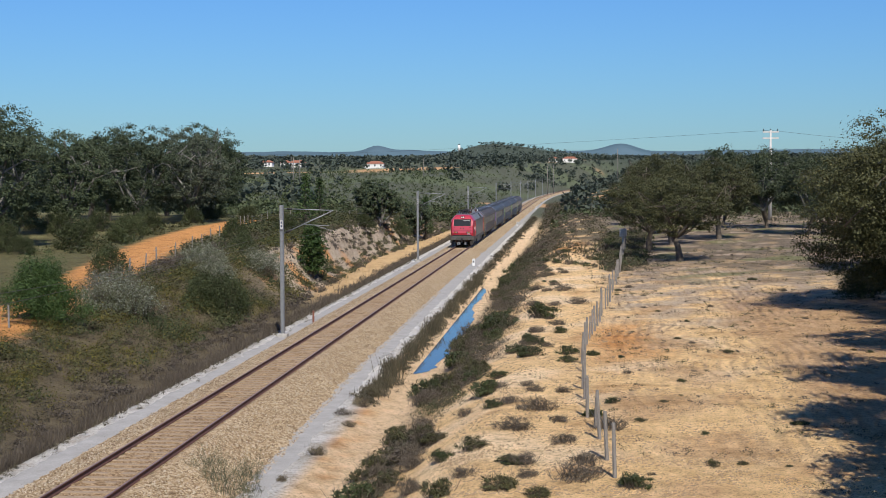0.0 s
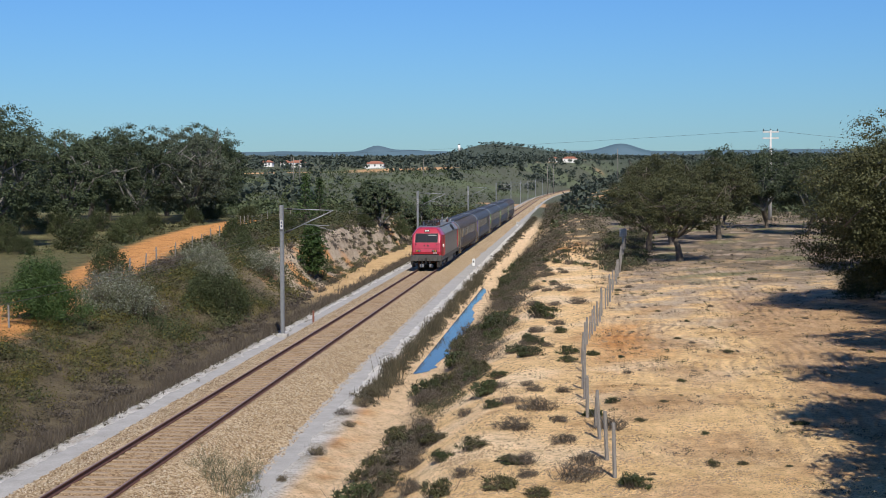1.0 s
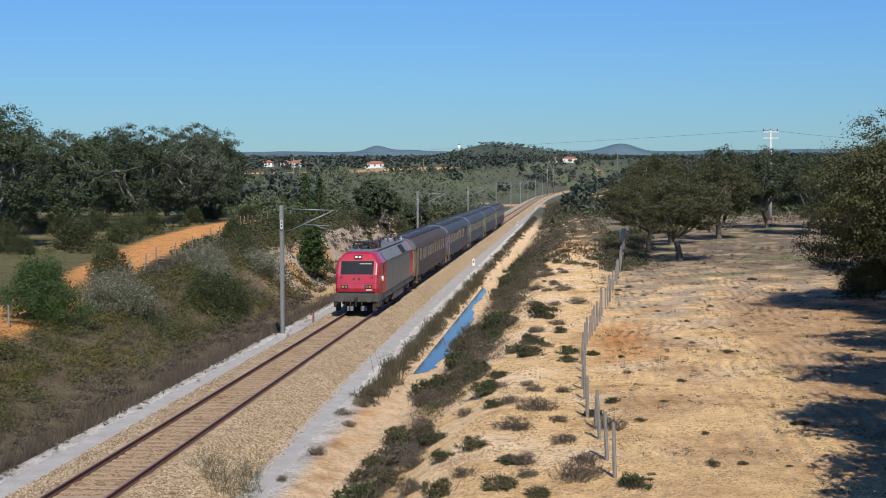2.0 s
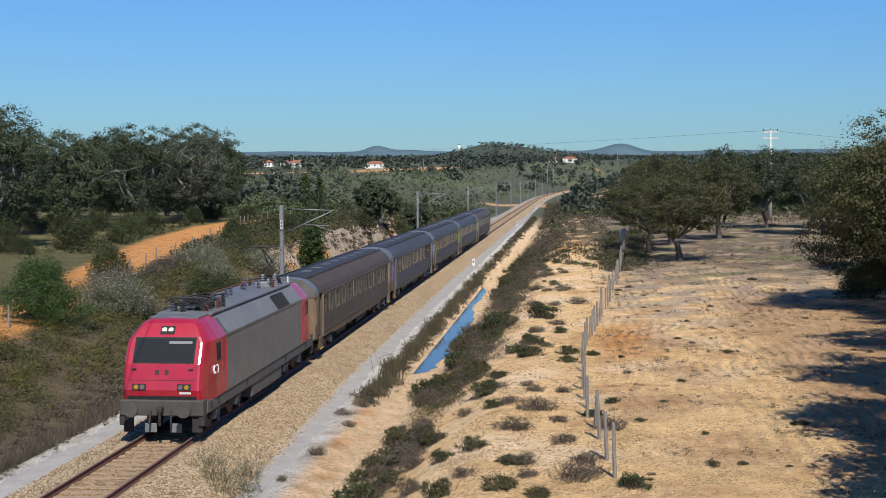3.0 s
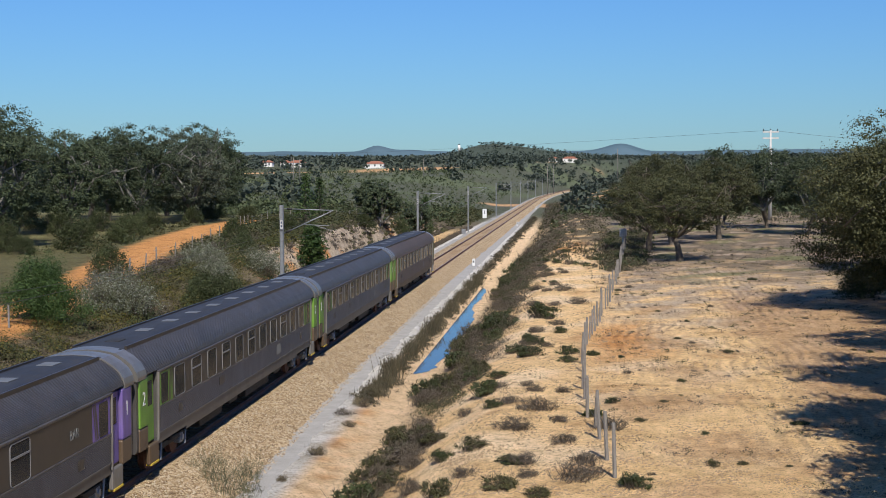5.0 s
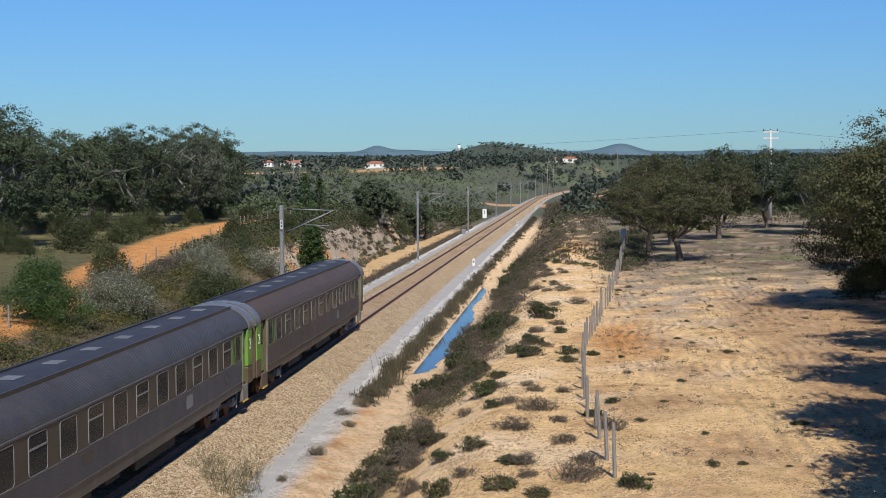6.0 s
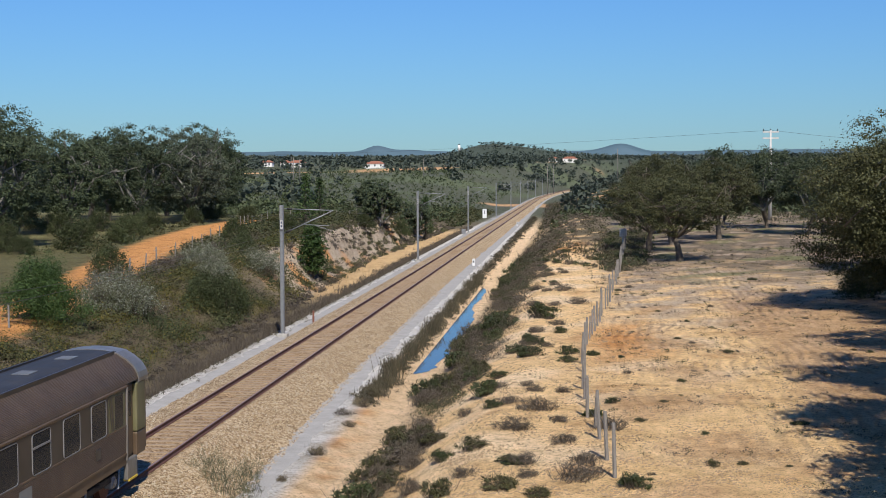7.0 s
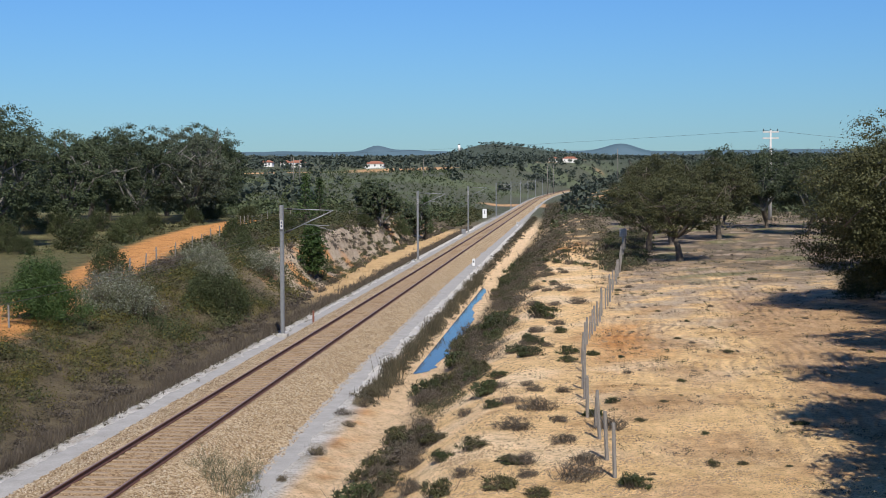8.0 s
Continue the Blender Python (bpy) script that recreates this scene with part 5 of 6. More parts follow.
stand(tree("cork_oak", 3, 10.0, 5.4, M_OAK_GREY, "grey-green cork oak with pale lichened twigs", 250, 80, 0.10, 0.14, -1.0, 9, 0.54, 0.44), [(-36, 171), (-42, 200), (-44, 186), (-48, 210), (-31.5, 152)], 3, 0.92, 1.12, G1)
stand(tree("cork_oak", 4, 8.8, 5.2, M_OAK_OLIVE, "olive-green oak with an open crown and bent limbs", 250, 100, 0.078, 0.17, -0.85, 9, 0.60, 0.38), [(22.7, 118.5), (23.7, 143), (23.9, 166), (20.5, 131)], 4, 0.86, 1.06, G2)
stand(tree("cork_oak", 5, 8.6, 4.8, M_OAK_OLIVE, "olive-green oak with an open crown and bent limbs", 230, 100, 0.08, 0.17, -0.85, 9, 0.60, 0.38), [(29.5, 152), (25, 190)], 5, 0.9, 1.08, G2)
stand(tree("cork_oak", 6, 10.2, 4.6, M_OAK, "dark green oak standing on shaded sandy soil", 270, 80, 0.105, 0.17, -0.9), [(37.9, 174), (40.4, 160), (45.5, 172), (33.5, 186)], 6, 0.9, 1.05, G2)
stand(tree("cork_oak", 7, 11.0, 7.0, M_OAK_OLIVE, "large olive-green oak with foliage hanging low", 1000, 150, 0.066, 0.14, -1.0, 8, 0.49, 0.46), [(32.9, 77), (40, 104)], 7, 0.98, 1.06, G2)
stand(tree("cork_oak", 8, 12.0, 6.0, M_OAK_OLIVE, "olive-green oak shading the sandy field", 360, 74, 0.125, 0.2, -0.8), [(26.6, 25.5), (27.8, 35), (30.3, 45), (32.9, 56), (35.6, 66)], 8, 0.97, 1.03, G2)

# young pines and dark conifers on the bank
stand(conifer("pine_sapling", 11, 3.1, 1.2, "bright green young pine on the cutting slope"), [(-8.4, 111)], 11, 1.3, 1.35)
stand(tree("holm_oak", 12, 5.6, 2.7, M_OAK, "dense dark green holm oak above the cutting", 110, 70, 0.13, 0.1, -1.0), [(-10.4, 166), (-12.6, 171), (-8.6, 187), (-16, 196)], 12, 0.85, 1.08, "holm oaks above the cutting")
stand(conifer("slender_pine", 13, 6.2, 1.3, "thin dark pine with a bare stem", 10, 150), [(-15.2, 142), (-7.6, 190), (-19, 170)], 13, 0.85, 1.1, "conifers above the cutting")


# ---- shrubs ----
def shrub(name, seed, h, rad, mat, label, k=1500, leaf=0.05, twigs=120, twig_mat=None, flat=0.5):
    r = np.random.default_rng(seed)
    t = tagged(new(name), label, "shrub")
    m = 26 if k < 5000 else 70
    th, u = r.uniform(0, 6.283, m), r.uniform(0.05, 1, m)
    rr = np.sqrt(1 - (u * 0.95) ** 2) * rad * r.uniform(0.3, 0.95, m)
    cl = np.stack([np.cos(th) * rr, np.sin(th) * rr, h * (0.12 + 0.75 * u * r.uniform(0.6, 1.1, m))], 1)
    d = r.normal(0, 1, (k, 3))
    d /= np.linalg.norm(d, axis=1)[:, None]
    c = cl[r.integers(0, m, k)] + d * r.uniform(0.2, 1.25, (k, 1)) * (rad * 0.24, rad * 0.24, h * 0.2)
    c[:, 2] = np.maximum(c[:, 2], 0.02)
    child("foliage", mesh_np("foliage", *leaves(c, leaf, 0.3, r, flat, d + (0, 0, 0.3)), mat), t)
    b0 = np.stack([r.normal(0, rad * 0.3, twigs), r.normal(0, rad * 0.3, twigs), np.zeros(twigs) - 0.03], 1)
    child("stem_mass", mesh_np("stem_mass", *blades(b0, h * 0.95, 0.55, 0.008, r), twig_mat or M_HEATH), t)
    return t


S_HEATH, S_GREEN, S_SCRUB, S_DRY = [], [], [], []
for bag, nm, mat, lab, leaf in ((S_HEATH, "heath_bush", M_HEATH, "low grey-brown dry heath bush on sand", 0.04), (S_GREEN, "green_bush", M_GREEN, "low dark green bush on sand", 0.05), (S_SCRUB, "scrub_bush", M_SCRUB, "olive-brown scrub bush on the ditch bank", 0.045), (S_DRY, "dry_tuft", M_DRY, "straw-coloured dry tuft at the path edge", 0.03)):
    for k in range(2):
        bag.append(shrub(nm, 40 + k + 10 * len(nm), 0.45, 0.6, mat, lab, 1000, leaf * 0.95, 160, None, 0.22 if mat is M_HEATH else 0.36))
USED = set()


def put_shrub(bag, x, y, width, q, tall=1.0):
    t = q.choice(bag)
    s = width / 1.15
    m = pose(x, y, gz(x, y) - 0.02, 0, 0, q.uniform(0, 360)) @ Matrix.Diagonal((s, s, s * tall, 1))
    ob = t if t.name not in USED else copy_thing(t, Matrix.Identity(4))
    USED.add(t.name)
    ob.matrix_basis = m
    return ob


q = random.Random(5)
for x, y, w in ((12.1, 45.0, 1.6), (11.5, 41.6, 1.4), (12.0, 36.7, 1.1), (10.4, 35.6, 0.9), (13.1, 39.5, 1.0), (13.7, 36.7, 1.1), (13.5, 34.8, 1.6), (15.5, 53.6, 0.5), (12.6, 91.6, 1.7), (12.5, 72.1, 1.2), (14.5, 41.6, 1.4), (12.9, 43, 0.8), (9.6, 46.5, 0.9), (13.0, 49, 0.8), (11.2, 105, 1.8), (13.6, 83, 1.5)):
    put_shrub(S_HEATH, x, y, w, q, 0.75)
for x, y, w in ((9.3, 74.6, 2.4), (9.0, 79, 2.2), (11.6, 75.7, 2.2), (13.1, 60.3, 1.1), (11.5, 64.2, 1.2), (11.4, 59.9, 1.5), (14.9, 33.9, 1.0), (14.0, 44.0, 0.8), (10.1, 49.8, 1.5), (9.2, 57, 1.3), (10.7, 62, 1.2), (14.2, 60, 0.7), (14.7, 46.5, 0.6), (12.7, 68, 0.9)):
    put_shrub(S_GREEN, x, y, w, q)
for x, y, w in ((10.4, 39.1, 1.0), (11.5, 33.6, 1.1), (6.9, 48.8, 1.2), (8.8, 43.5, 1.1), (6.7, 41.6, 1.0), (9.9, 34.0, 1.2), (17.1, 36.3, 0.5), (6.6, 44.4, 0.6), (8.0, 33.5, 1.0), (12.5, 32.9, 0.8), (17.9, 36.5, 0.35)):
    put_shrub(S_SCRUB, x, y, w, q)
for x, y, w in ((4.7, 44.5, 0.8), (4.7, 54.3, 0.9), (4.9, 50, 0.6), (4.4, 40.5, 0.5), (5.0, 58, 0.7)):
    put_shrub(S_DRY, x, y, w, q, 1.2)
for k in range(110):
    y = 33 + 125 * q.random() ** 1.1
    x = q.uniform(6.9, 9.2) + np.interp(y, [33, 120, 160], [0, 0.6, 2.5]) * q.random()
    put_shrub(q.choice((S_SCRUB, S_SCRUB, S_GREEN, S_HEATH)), x, y, q.uniform(0.6, 1.5) * (1 + y / 200), q, q.uniform(0.8, 1.4))
for k in range(45):
    y = q.uniform(34, 150)
    put_shrub(q.choice((S_HEATH, S_HEATH, S_GREEN)), q.uniform(9.5, 13.3) + np.interp(y, [100, 150], [0, 3]), y, q.uniform(0.25, 0.8) * (1 + y / 120), q, 0.8)
for k in range(40):
    y = q.uniform(34, 120)
    put_shrub(q.choice((S_HEATH, S_SCRUB, S_GREEN)), q.uniform(14.5, 16 + 0.2 * y), y, q.uniform(0.12, 0.4) * (1 + y / 100), q, 0.8)

# larger bushes on the slope across the line
stand(shrub("round_pine_bush", 21, 3.3, 2.4, M_PINE, "dense rounded green young stone pine", 34000, 0.07, 40, M_BARK, 0.24), [(-12.6, 63.5)], 21, 1.0, 1.0)
stand(shrub("blossom_bush", 22, 2.0, 1.9, M_BLOSSOM, "grey-green bush covered in white blossom", 9000, 0.044, 260), [(-10.6, 70.5), (-12.2, 72.5), (-11.4, 69.8), (-10.2, 86.5), (-11.8, 90), (-9.6, 97)], 22, 0.85, 1.15, "blossom bushes")
stand(shrub("dark_bush", 23, 2.4, 1.7, M_GREEN, "dense dark green bush on the cutting slope", 7000, 0.062, 60), [(-7.9, 79.5), (-9.3, 81), (-8.0, 82.5), (-8.9, 78.6), (-12.5, 104), (-10.5, 152), (-14, 128), (-16.5, 84), (-9.5, 176), (-17.5, 120), (-30, 116), (-34, 121), (-29, 132), (-31, 135), (-39, 113), (-30, 150), (-33, 168), (-34, 176), (-37, 126), (-26, 160), (-33, 128), (-42, 132), (-28.5, 99), (-31, 101), (-33.5, 98), (-26.5, 104), (-36, 102), (-25.6, 112), (-26.8, 118), (-38, 106), (-28, 124), (30.8, 84), (32.4, 88), (34, 83)], 23, 0.7, 1.05, "dark slope bushes")


# ---- ground cover ----
def clumps(cx, cy, rad, h, k, leaf, mat, name, label, seed, up=0.3, slim=0.5, kind=leaves):
    r = np.random.default_rng(seed)
    m = len(cx)
    cz = ground_z(cx, cy)
    i = np.repeat(np.arange(m), k)
    rr, hh = np.broadcast_to(rad, (m,))[i], np.broadcast_to(h, (m,))[i]
    d = r.normal(0, 1, (len(i), 3))
    d /= np.linalg.norm(d, axis=1)[:, None]
    d[:, 2] = np.abs(d[:, 2])
    f = r.uniform(0.1, 1, len(i)) ** 0.45 * r.uniform(0.8, 1.2, len(i)) * 0.85
    p = np.stack([cx[i] + d[:, 0] * rr * f, cy[i] + d[:, 1] * rr * f, cz[i] + d[:, 2] * hh * f + 0.02], 1)
    size = np.broadcast_to(leaf, (m,))[i]
    ob = new(name, mesh_np(name, *leaves(p, size, up, r, slim, d + (0, 0, 0.2)), mat))
    return tagged(ob, label, "vegetation", kind="stuff")


def slope_spots(r, k, y0, y1, pw=1.0):
    y = y0 + (y1 - y0) * r.uniform(0, 1, k) ** pw
    toe, run, top = bank_left(y)
    x = toe - r.uniform(-0.3, 1.0, k) ** 1.0 * (run + 5)
    ok = (trail_gap(x, y) > 2.6) & (x < toe + 0.3)
    bare = (y > 98) & (y < 225) & (x > toe - run) & (wave(x, y, 5, 44) < 0.25)
    return x[ok & ~bare], y[ok & ~bare]


r = np.random.default_rng(77)


def zone(x, y):
    """What grows where on the slope: heath up by the clay track and down by the path, green and gorse between."""
    toe, run, top = bank_left(y)
    f = (toe - x) / (run + 3)
    return f, wave(x, y, 6, 70) + 0.5 * wave(x, y, 2.3, 71)


def slope_layer(k, mat, nm, lab, leaf, per, pick, lo, hi, tall, seed):
    x, y = slope_spots(r, k, 34, 122, 1.75)
    f, p = zone(x, y)
    ok = pick(f, p)
    x, y = x[ok], y[ok]
    big = r.uniform(lo, hi, len(x)) * (1 + y / 300)
    clumps(x, y, big, big * tall * r.uniform(0.75, 1.25, len(x)), per, leaf * (0.75 + y / 110), mat, nm, lab, seed)


slope_layer(1900, M_HEATH, "heath_cover", "grey-brown twiggy heath covering the slope", 0.04, 120, lambda f, p: (f < 0.15) | (f > 0.7) | (p < -0.4), 0.25, 0.65, 0.8, 1501)
slope_layer(330, M_HEATH_DARK, "dark_heath_cover", "dark brown heath between the bushes", 0.042, 130, lambda f, p: (f > 0.06) & (p < 0.3), 0.4, 0.9, 0.75, 1502)
slope_layer(1000, M_SCRUB, "scrub_cover", "olive scrub mounds on the slope", 0.042, 210, lambda f, p: (f > 0.08) & (f < 0.8) & (p > -0.4) & (p < 0.35), 0.5, 1.15, 0.85, 1503)
slope_layer(1150, M_GREEN, "green_cover", "dark green bushes on the slope", 0.042, 260, lambda f, p: (f > 0.12) & (f < 0.9) & (p > 0.12), 0.6, 1.3, 0.85, 1504)
slope_layer(1000, M_GORSE, "gorse_cover", "yellow-green gorse mounds on the slope", 0.038, 240, lambda f, p: (f > 0.1) & (f < 0.78) & (p > -0.25) & (p < 0.3), 0.6, 1.4, 0.75, 1505)
for k, mat, nm, lab in ((420, M_HEATH, "rock_heath", "dry heath clinging to the pale cutting"), (420, M_SCRUB, "rock_scrub", "olive scrub clinging to the pale cutting")):
    y = r.uniform(96, 230, k)
    toe, run, top = bank_left(y)
    x = toe - run * r.uniform(-0.1, 1.3, k)
    big = r.uniform(0.25, 0.75, k)
    clumps(x, y, big, big * 0.9, 50, 0.05 + y / 2600, mat, nm, lab, k + len(nm))
for k, mat, nm, lab in ((1500, M_SCRUB, "far_scrub_cover", "olive scrub above the cutting"), (900, M_GREEN, "far_green_cover", "green bushes above the cutting")):
    y = r.uniform(100, 330, k)
    toe, run, top = bank_left(y)
    x = toe - run - r.uniform(-0.04, 1, k) * 16 - 0.5
    x = np.where(y > 235, -6.5 - r.uniform(0, 1, k) ** 1.5 * 50, x)
    ok = trail_gap(x, y) > 2.8
    x, y = x[ok], y[ok]
    big = r.uniform(0.4, 1.0, len(x)) * (1 + y / 500)
    clumps(x, y, big, big * 0.95, 29, 0.072 + y / 1800, mat, nm, lab, k + 1)
y = r.uniform(120, 420, 2600)
x = np.interp(y, [120, 160, 220, 420], [10, 9, 8, 6]) + r.uniform(0, 1, 2600) ** 1.4 * np.interp(y, [120, 200, 420], [9, 40, 110])
big = r.uniform(0.5, 1.2, 2600) * (1 + y / 400)
ok = ~((x > 17) & (y < 165)) & ((y > 235) | (r.uniform(0, 1, 2600) < 0.3))
half = int(ok.sum()) // 2
clumps(x[ok][:half], y[ok][:half], big[ok][:half], big[ok][:half] * 0.9, 30, 0.075 + y[ok][:half] / 2600, M_SCRUB, "heath_scrub", "olive-brown scrub along the far cutting", 5)
clumps(x[ok][half:], y[ok][half:], big[ok][half:], big[ok][half:] * 0.8, 30, 0.075 + y[ok][half:] / 2600, M_HEATH, "dry_scrub", "grey-brown dry scrub along the far cutting", 6)
# the ditch's outer bank: a thick ragged belt of heath and dark scrub
for k, mat, nm, lab, lo, hi in ((800, M_HEATH, "bank_heath", "grey-brown heath matting the ditch bank", -9, 0.12), (520, M_HEATH_DARK, "bank_dark_heath", "dark brown scrub on the ditch bank", -0.3, 0.5), (420, M_GREEN, "bank_green", "dark green bushes on the ditch bank", 0.1, 9)):
    y = 33 + 150 * r.uniform(0, 1, k) ** 1.25
    mid = np.interp(y, [33, 40, 60, 87, 130, 180], [7.1, 7.4, 8.7, 8.9, 9.4, 10.5])
    wid = np.interp(y, [33, 45, 60, 90, 180], [0.7, 0.75, 1.05, 1.25, 2.0])
    x = mid + wid * np.clip(r.normal(0, 0.6, k), -1.25, 1.5)
    p = wave(x, y, 6, 171) + 0.5 * wave(x, y, 2.2, 172)
    ok = (p > lo) & (p < hi) & ((y > 52) | (wave(x, y, 3.5, 173) > -0.1))
    x, y = x[ok], y[ok]
    big = r.uniform(0.3, 0.75, len(x)) * (1 + y / 260)
    clumps(x, y, big, big * r.uniform(0.6, 1.1, len(x)), 105, 0.036 * (0.75 + y / 100), mat, nm, lab, k + 7, 0.0, 0.3)
# bushes along the field's far edge, by the fence
for k, mat, nm, lab in ((150, M_GREEN, "field_edge_bushes", "dark green bushes along the fence"), (170, M_HEATH_DARK, "field_edge_heath", "dark heath along the fence")):
    y = r.uniform(108, 168, k)
    x = np.interp(y, [108, 135, 168], [17.0, 18.2, 20.0]) + r.normal(0, 1.3, k)
    big = r.uniform(0.4, 1.1, k)
    clumps(x, y, big, big * 0.85, 90, 0.085, mat, nm, lab, k)
# dark tufts between the grit path and the ditch
y = 55 + 250 * r.uniform(0, 1, 1300) ** 1.6
x = 4.7 + 0.25 * r.normal(0, 1, 1300) + 0.25 * wave(y, y * 0, 5, 24)
lush = np.clip(0.75 + 0.9 * wave(y, y * 0, 4.5, 25), 0.15, 1.7)
clumps(x, y, 0.26 * (1 + y / 300) * np.sqrt(lush), 0.5 * r.uniform(0.4, 1.4, 1300) * lush, 27, 0.035 + y / 3500, M_HEATH_DARK, "ditch_tufts", "dark brown-green tufts lining the ditch", 8, 0.0, 0.3)


def grass(name, x, y, h, mat, label, seed, lean=0.25, width=0.008, z=None):
    c = np.stack([x, y, (ground_z(x, y) if z is None else z) - 0.02], 1)
    rr = np.random.default_rng(seed)
    return tagged(new(name, mesh_np(name, *blades(c, h, lean, width * (1 + y / 60)[:, None], rr), mat)), label, "grass", kind="stuff")


k = 26000
y = 34 + 200 * r.uniform(0, 1, k) ** 1.8
e = np.interp(y, [30, 60, 90, 300], [-4.5, -4.2, -4.2, -4.4])
grass("tall_dry_grass", e - np.abs(r.normal(0, 0.8, k)) * (0.6 + 0.5 * wave(e * 0, y, 5, 19)) + 0.25, y, 0.30 + 0.12 * wave(e * 0, y, 3, 20), M_HEATH, "tall grey-brown grass edging the grit path", 12)
k = 5000
y = 57 + 70 * r.uniform(0, 1, k) ** 1.6
grass("ditch_grass", 4.7 + 0.22 * r.normal(0, 1, k) + 0.25 * wave(y, y * 0, 5, 24), y, 0.2 + 0.35 * np.clip(0.6 + wave(y, y * 0, 4.5, 25), 0, 1.6), M_HEATH_DARK, "dark dry grass along the ditch edge", 13, 0.3)
y = 37 + 110 * r.uniform(0, 1, 420) ** 1.3
x = np.interp(y, [30, 60, 90, 300], [-4.3, -3.95, -3.9, -4.1]) + np.abs(r.normal(0, 0.28, 420)) - 0.15
clumps(x, y, r.uniform(0.06, 0.2, 420), r.uniform(0.08, 0.28, 420), 26, 0.035, M_HEATH_DARK, "path_edge_tufts", "small dark tufts growing at the path edge", 15, 0.0, 0.3)
k = 5000
cx, cy = r.uniform(9, 34, 520), 33 + 100 * r.uniform(0, 1, 520) ** 0.8
i = r.integers(0, 520, k)
grass("sparse_grass", cx[i] + r.normal(0, 0.25, k), cy[i] + r.normal(0, 0.3, k), 0.09, M_SCRUB, "sparse low weeds on sand", 14, 0.6)
# low dry tufts in streaks over the open field
for k, mat, nm, lab in ((900, M_HEATH, "field_tufts", "low dry brown tufts strewn over the sand"), (700, M_SCRUB, "field_weeds", "low olive weeds strewn over the sand")):
    y = 33 + 105 * r.uniform(0, 1, k) ** 1.15
    x = 14.6 + r.uniform(0, 1, k) * (3 + 0.19 * y)
    ok = wave(x * 0.4, y, 5, 191) + 0.6 * wave(x, y, 1.8, 192) > 0.0
    x, y = x[ok], y[ok]
    big = r.uniform(0.06, 0.26, len(x)) * (1 + y / 90)
    clumps(x, y, big, big * 0.5, 22, 0.028 * (0.7 + y / 80), mat, nm, lab, k + 3, 0.0, 0.35)
# the pale twiggy weed rising from the ballast foot
for wx, wy, wh, wr in ((3.2, 38.2, 1.25, 0.75), (3.7, 38.9, 1.0, 0.6), (2.7, 39.2, 1.05, 0.6), (3.35, 40.6, 0.9, 0.5), (4.0, 37.4, 0.8, 0.5)):
    t = shrub("twiggy_weed", int(wy * 10), wh, wr, M_WEED, "thin grey-green twiggy weed on ballast", 700, 0.021, 34, M_WEED, 0.4)
    t.location = (wx, wy, float(bed_z(wx, wy)) - 0.05)
for wx, wy, wh in ((2.05, 40.4, 1.1), (1.8, 39.7, 0.6), (2.3, 39.5, 0.5)):
    t = shrub("twiggy_weed", int(wx * 100), wh, 0.16, M_WEED, "single thin grey-green weed spire on ballast", 90, 0.02, 12, M_WEED, 0.3)
    t.location = (wx, wy, float(bed_z(wx, wy)) - 0.05)
t = shrub("dry_fallen_bush", 98, 0.3, 0.5, M_HEATH, "dry twiggy bush on the sandy ditch floor", 350, 0.03, 60)
t.location = (4.3, 52.0, gz(4.3, 52.0))


# ---- the country beyond: woods to the skyline ----
def far_wood(name, label, k, r0, r1, per, seed, mat, dens, hmin=3.5, hmax=8.0, leafy=1.0):
    rr = np.random.default_rng(seed)
    ang = np.radians(rr.uniform(-27, 16, k))
    d = r0 * (r1 / r0) ** rr.uniform(0, 1, k)
    x, y = 13 + d * np.sin(ang), d * np.cos(ang)
    off = np.abs(x - track_x(y))
    ok = (off > 9 + 0.004 * y) & (wave(x, y, 150, 61) + 0.6 * wave(x, y, 50, 62) > dens) & (wave(x, y, 120, 35) < 0.47)
    ok &= ~((x > 13) & (x < 60) & (y < 230)) & ~((x < -16) & (x > -70) & (y < 215))
    if hmax > 3:
        ok &= ~((np.degrees(ang) < -2) & (np.degrees(ang) > -14) & (d > 250) & (d < 880) & (rr.uniform(0, 1, k) < 0.8))
    x, y, d = x[ok], y[ok], d[ok]
    h = rr.uniform(hmin, hmax, len(x)) * np.where(off[ok] < 40, 0.8, 1.0)
    z = ground_z(x, y)
    i = np.repeat(np.arange(len(x)), per)
    p = rr.normal(0, 1, (len(i), 3))
    p /= np.linalg.norm(p, axis=1)[:, None] * rr.uniform(0.9, 1.7, (len(i), 1))
    p = np.stack([x[i] + p[:, 0] * h[i] * 0.52, y[i] + p[:, 1] * h[i] * 0.52, z[i] + h[i] * 0.58 + p[:, 2] * h[i] * 0.45], 1)
    v, f = leaves(p, h[i] * 0.155 * leafy, 0.45, rr, 0.7)
    return tagged(new(name, mesh_np(name, v, f, mat)), label, "woodland", kind="stuff")


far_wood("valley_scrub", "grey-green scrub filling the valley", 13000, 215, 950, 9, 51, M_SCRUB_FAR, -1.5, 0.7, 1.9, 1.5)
# M_FAR carries the painted haze of these woods
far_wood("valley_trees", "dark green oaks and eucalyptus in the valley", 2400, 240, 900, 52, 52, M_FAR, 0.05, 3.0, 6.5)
far_wood("hill_woods", "woods on the distant hills, leaf colour blued and paled for haze", 6500, 800, 2400, 16, 53, M_FAR, -0.9, 2.0, 5.5, 1.75)
far_wood("skyline_woods", "woods along the skyline, leaf colour blued and paled for haze", 5200, 1900, 3600, 9, 54, M_FAR, -0.9, 3.0, 7.5, 1.9)


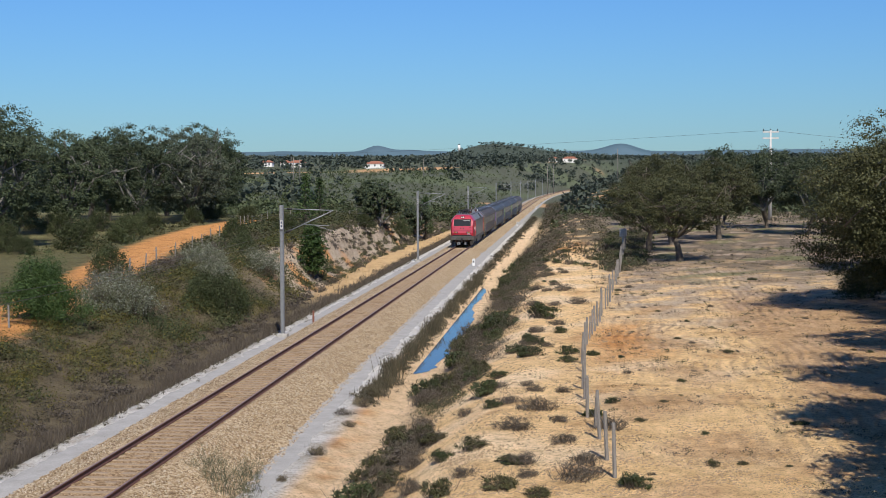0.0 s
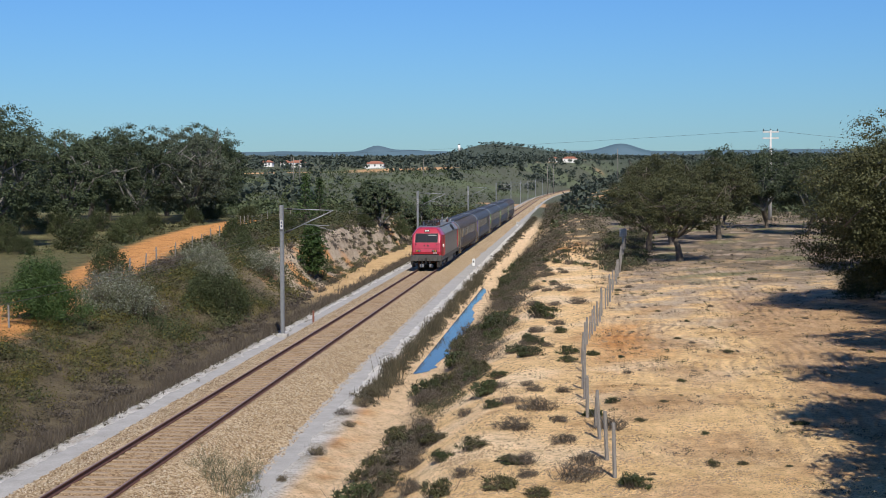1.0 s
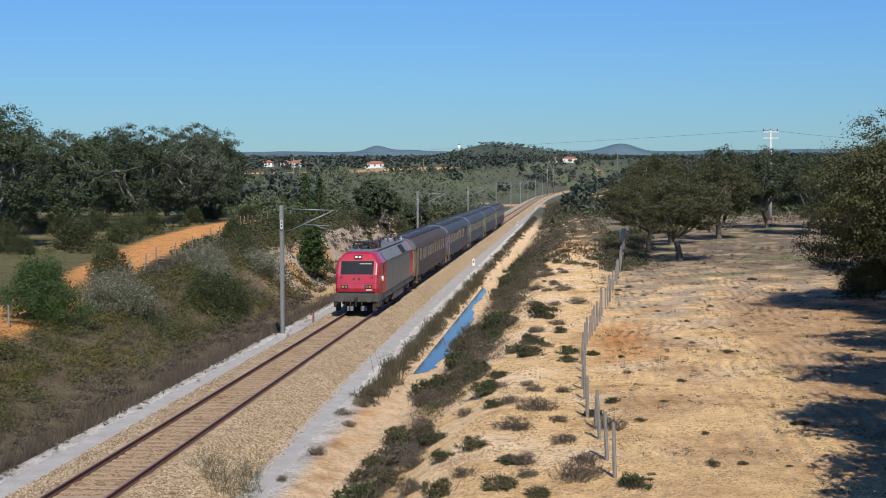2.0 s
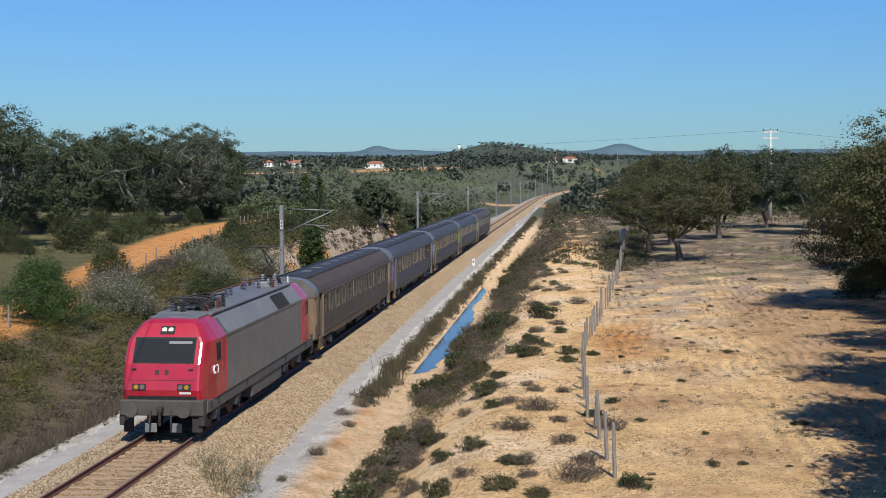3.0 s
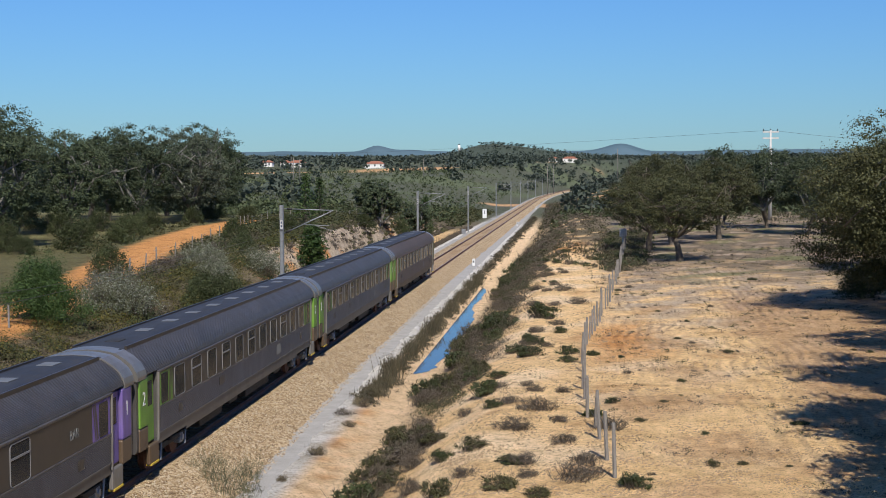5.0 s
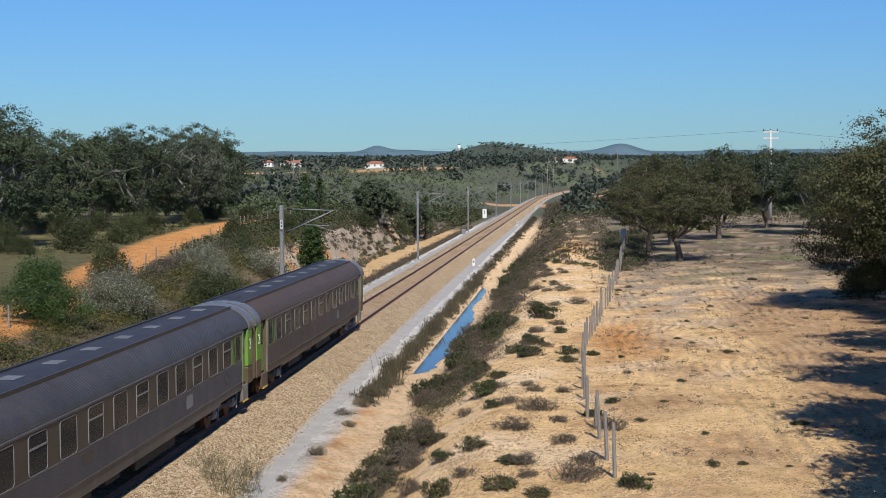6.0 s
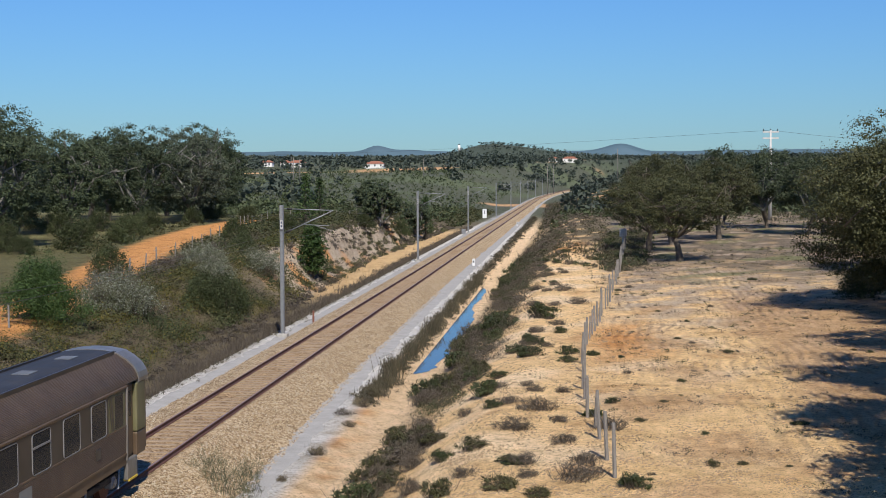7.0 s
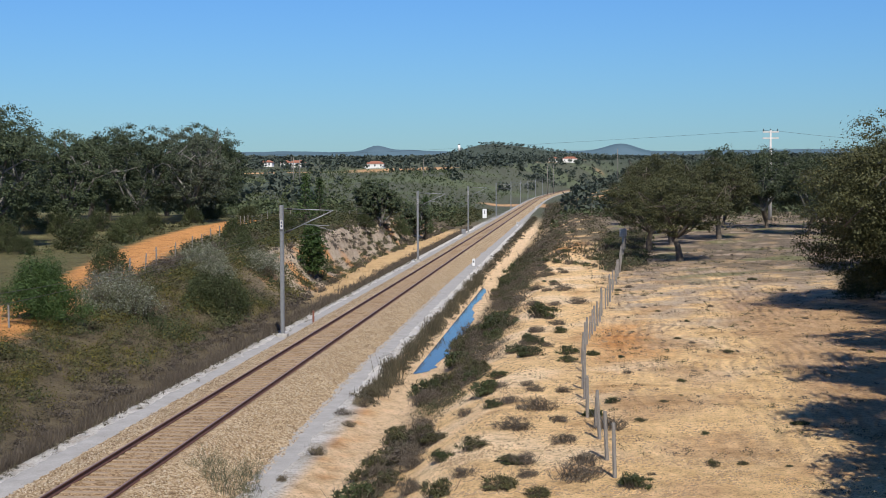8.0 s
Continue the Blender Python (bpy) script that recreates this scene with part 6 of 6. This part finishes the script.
# ---- a plain backdrop of far ridges, haze put into their blue colour ----
mb, nb, lb, bb = material("hazed_ridges", 1.0, 0.0, 0.0)
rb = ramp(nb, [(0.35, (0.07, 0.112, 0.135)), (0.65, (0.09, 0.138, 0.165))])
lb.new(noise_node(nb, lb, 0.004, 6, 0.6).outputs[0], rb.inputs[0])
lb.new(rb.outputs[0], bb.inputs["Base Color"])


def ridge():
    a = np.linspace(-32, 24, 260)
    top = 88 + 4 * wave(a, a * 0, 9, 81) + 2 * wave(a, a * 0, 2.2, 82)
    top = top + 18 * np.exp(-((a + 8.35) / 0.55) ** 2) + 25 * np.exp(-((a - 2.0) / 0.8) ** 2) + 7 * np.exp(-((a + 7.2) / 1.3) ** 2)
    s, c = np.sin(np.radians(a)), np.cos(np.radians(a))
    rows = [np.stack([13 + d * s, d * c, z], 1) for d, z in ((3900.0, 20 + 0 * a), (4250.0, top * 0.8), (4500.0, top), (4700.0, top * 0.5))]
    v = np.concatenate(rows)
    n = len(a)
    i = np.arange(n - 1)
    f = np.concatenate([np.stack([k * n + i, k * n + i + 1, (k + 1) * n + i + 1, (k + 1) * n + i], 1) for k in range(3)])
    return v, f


tagged(new("backdrop", mesh_np("backdrop", *ridge(), mb, True)), "far ridges on the horizon, blue-grey with painted haze", "hills", kind="structure")


# ---- distant buildings and poles ----
M_WALL = surface("whitewashed_wall", (0.70, 0.68, 0.63), (0.84, 0.82, 0.78), 0.8, 0.9)
M_TILE = surface("terracotta_roof", (0.22, 0.085, 0.05), (0.34, 0.15, 0.095), 1.5, 0.9)
M_PANE = surface("dark_window", (0.02, 0.025, 0.03), (0.05, 0.055, 0.06), 2, 0.2, bumps=0)


def house(x, y, w, d, h, label, z=None):
    t = tagged(new("farmhouse"), label, "house")
    boxed("wall", (-w / 2, w / 2, -d / 2, d / 2, -2.0, h), M_WALL, t)
    b = bmesh.new()
    e = 0.4
    vs = [b.verts.new(c) for c in ((-w / 2 - e, -d / 2 - e, h), (w / 2 + e, -d / 2 - e, h), (w / 2 + e, d / 2 + e, h), (-w / 2 - e, d / 2 + e, h), (-w / 2 + d * 0.45, 0, h + d * 0.26), (w / 2 - d * 0.45, 0, h + d * 0.26))]
    for f in ((0, 1, 5, 4), (1, 2, 5), (2, 3, 4, 5), (3, 0, 4), (3, 2, 1, 0)):
        b.faces.new([vs[i] for i in f])
    part("roof", b, M_TILE, t, "terracotta tiled hip roof")
    k = max(2, int(w / 3.2))
    for i in range(k):
        cx = -w / 2 + w * (i + 0.5) / k
        boxed("window", (cx - 0.5, cx + 0.5, -d / 2 - 0.05, -d / 2 + 0.1, 1.0, 2.3), M_PANE, t, "dark window")
    t.location = (x, y, (gz(x, y) if z is None else z) + 0.1)
    return t


WHITE_HOUSE = "white farmhouse with a terracotta roof on a far slope"
house(-194, 900, 8.5, 6, 2.8, WHITE_HOUSE)
house(-184, 915, 7, 6, 2.6, WHITE_HOUSE)
house(-173, 900, 11, 7, 2.8, "long white farmhouse with a terracotta roof")
house(-118, 890, 12, 7, 2.8, "long white farmhouse with a terracotta roof")
house(-125, 905, 6, 5, 2.2, WHITE_HOUSE)
house(-6, 1290, 11, 8, 3.0, WHITE_HOUSE)
house(10, 1300, 14, 8, 3.4, "long white farmhouse with a terracotta roof")
mill = tagged(new("windmill_tower"), "white round tower on the far hilltop", "tower")
rodded("shaft", (0, 0, -3), (0, 0, 11), 3.2, M_WALL, mill, r1=2.6)
rodded("cap", (0, 0, 11), (0, 0, 14), 2.8, M_PANE, mill, "dark conical cap", r1=0.2)
mill.location = (-224, 2800, gz(-224, 2800) + 2.5)


def utility_pole(x, y, h, label, arms=0):
    t = tagged(new("utility_pole"), label, "utility pole")
    rodded("pole", (0, 0, -0.5), (0, 0, h), 0.10 + h * (0.016 if arms else 0.006), M_CONC if arms else M_WOODPOST, t, seg=8, r1=0.07 + h * 0.004)
    for k in range(arms):
        boxed("crossarm", (-1.15, 1.15, -0.1, 0.1, h - 0.35 - 0.9 * k, h - 0.15 - 0.9 * k), M_CONC, t)
    b = bmesh.new()
    for sx in (-1.0, 0.0, 1.0) if arms else (-0.12, 0.12):
        rod(b, (sx, 0, h - 0.15), (sx, 0, h + 0.2), 0.06)
    part("insulator", b, M_DARK, t, "small dark insulators")
    t.location = (x, y, gz(x, y))
    return t


px, py = 41.9, 200.0
utility_pole(px, py, 15.0 - gz(px, py), "tall pale concrete power pole with a crossarm", 2)
utility_pole(-87.5, 480, 10.5, "tall wooden-grey pole in the valley")
utility_pole(-85.2, 480, 10.0, "tall wooden-grey pole in the valley")
utility_pole(-118, 620, 9.0, "far grey pole on the slope")
utility_pole(1.5, 620, 13.5, "far grey pole beside the woods")
utility_pole(4.0, 640, 14, "far grey pole beside the woods")
utility_pole(36, 700, 16, "far grey pole beside the woods")
utility_pole(-49, 560, 9, "far grey pole on the slope")
line = []
for k in range(31):
    f = k / 30
    line.append(((px - 462 * f, py + 1300 * f, 15.0 + 25 * f - 20 * f * (1 - f)), 0.016 + 0.03 * f))
tagged(new("power_line", mesh_np("power_line", *tubes([line], 4), M_WIRE)), "thin slack power line between poles", "power line", kind="structure")
line = [((px + 40 * k / 10, py + 10 * k / 10, 15.0 - 3.0 * (k / 10) * (1.6 - k / 10)), 0.016) for k in range(11)]
tagged(new("power_line", mesh_np("power_line", *tubes([line], 4), M_WIRE)), "thin slack power line between poles", "power line", kind="structure")
# a small bird box on a post by the fence
hive = tagged(new("hydrant_box"), "small pale concrete box on a post beside the fence", "utility box")
boxed("box", (-0.35, 0.35, -0.3, 0.3, 1.3, 2.1), M_CONC, hive, bevel=0.03)
boxed("post", (-0.09, 0.09, -0.09, 0.09, -0.2, 1.3), M_CONC, hive)
hive.location = (18.3, 136, gz(18.3, 136))
# ---- sleepers, the nearest as pieces of their own ----
sleeper_rows = [22.0 + 0.6 * k for k in range(800)]
bm = bmesh.new()
box(bm, -1.3, 1.3, -0.12, 0.12, -0.36, -0.168, 0.015)
sleeper_mesh = bpy.data.meshes.new("sleeper")
bm.to_mesh(sleeper_mesh)
bm.free()
sleeper_mesh.materials.append(M_SLEEPER)
for y in sleeper_rows[:300]:
    so = child("sleeper", sleeper_mesh, railway)
    so.location = (0, y, 0)
bm = bmesh.new()
for y in sleeper_rows[300:]:
    tx = float(track_x(y))
    box(bm, tx - 1.3, tx + 1.3, y - 0.12, y + 0.12, -0.36, -0.168)
far_sl = part("sleepers", bm, M_SLEEPER, railway, "dusty concrete sleepers further along the line")
tagged(far_sl, kind="stuff")


def motions():
    """The train runs towards the viewer at about 39.5 metres a second."""
    def path(offset):
        return [(t, pose(0, 41.84 - 39.54 * (t - 3) + 0.038 * (t - 3) ** 2 + offset, 0)) for t in (0, 1, 2, 3, 4, 5, 6, 7, 8)]
    walk(locomotive, path(0))
    for k, c in enumerate(coaches):
        walk(c, path(19.5 + 26.6 * k))


motions()
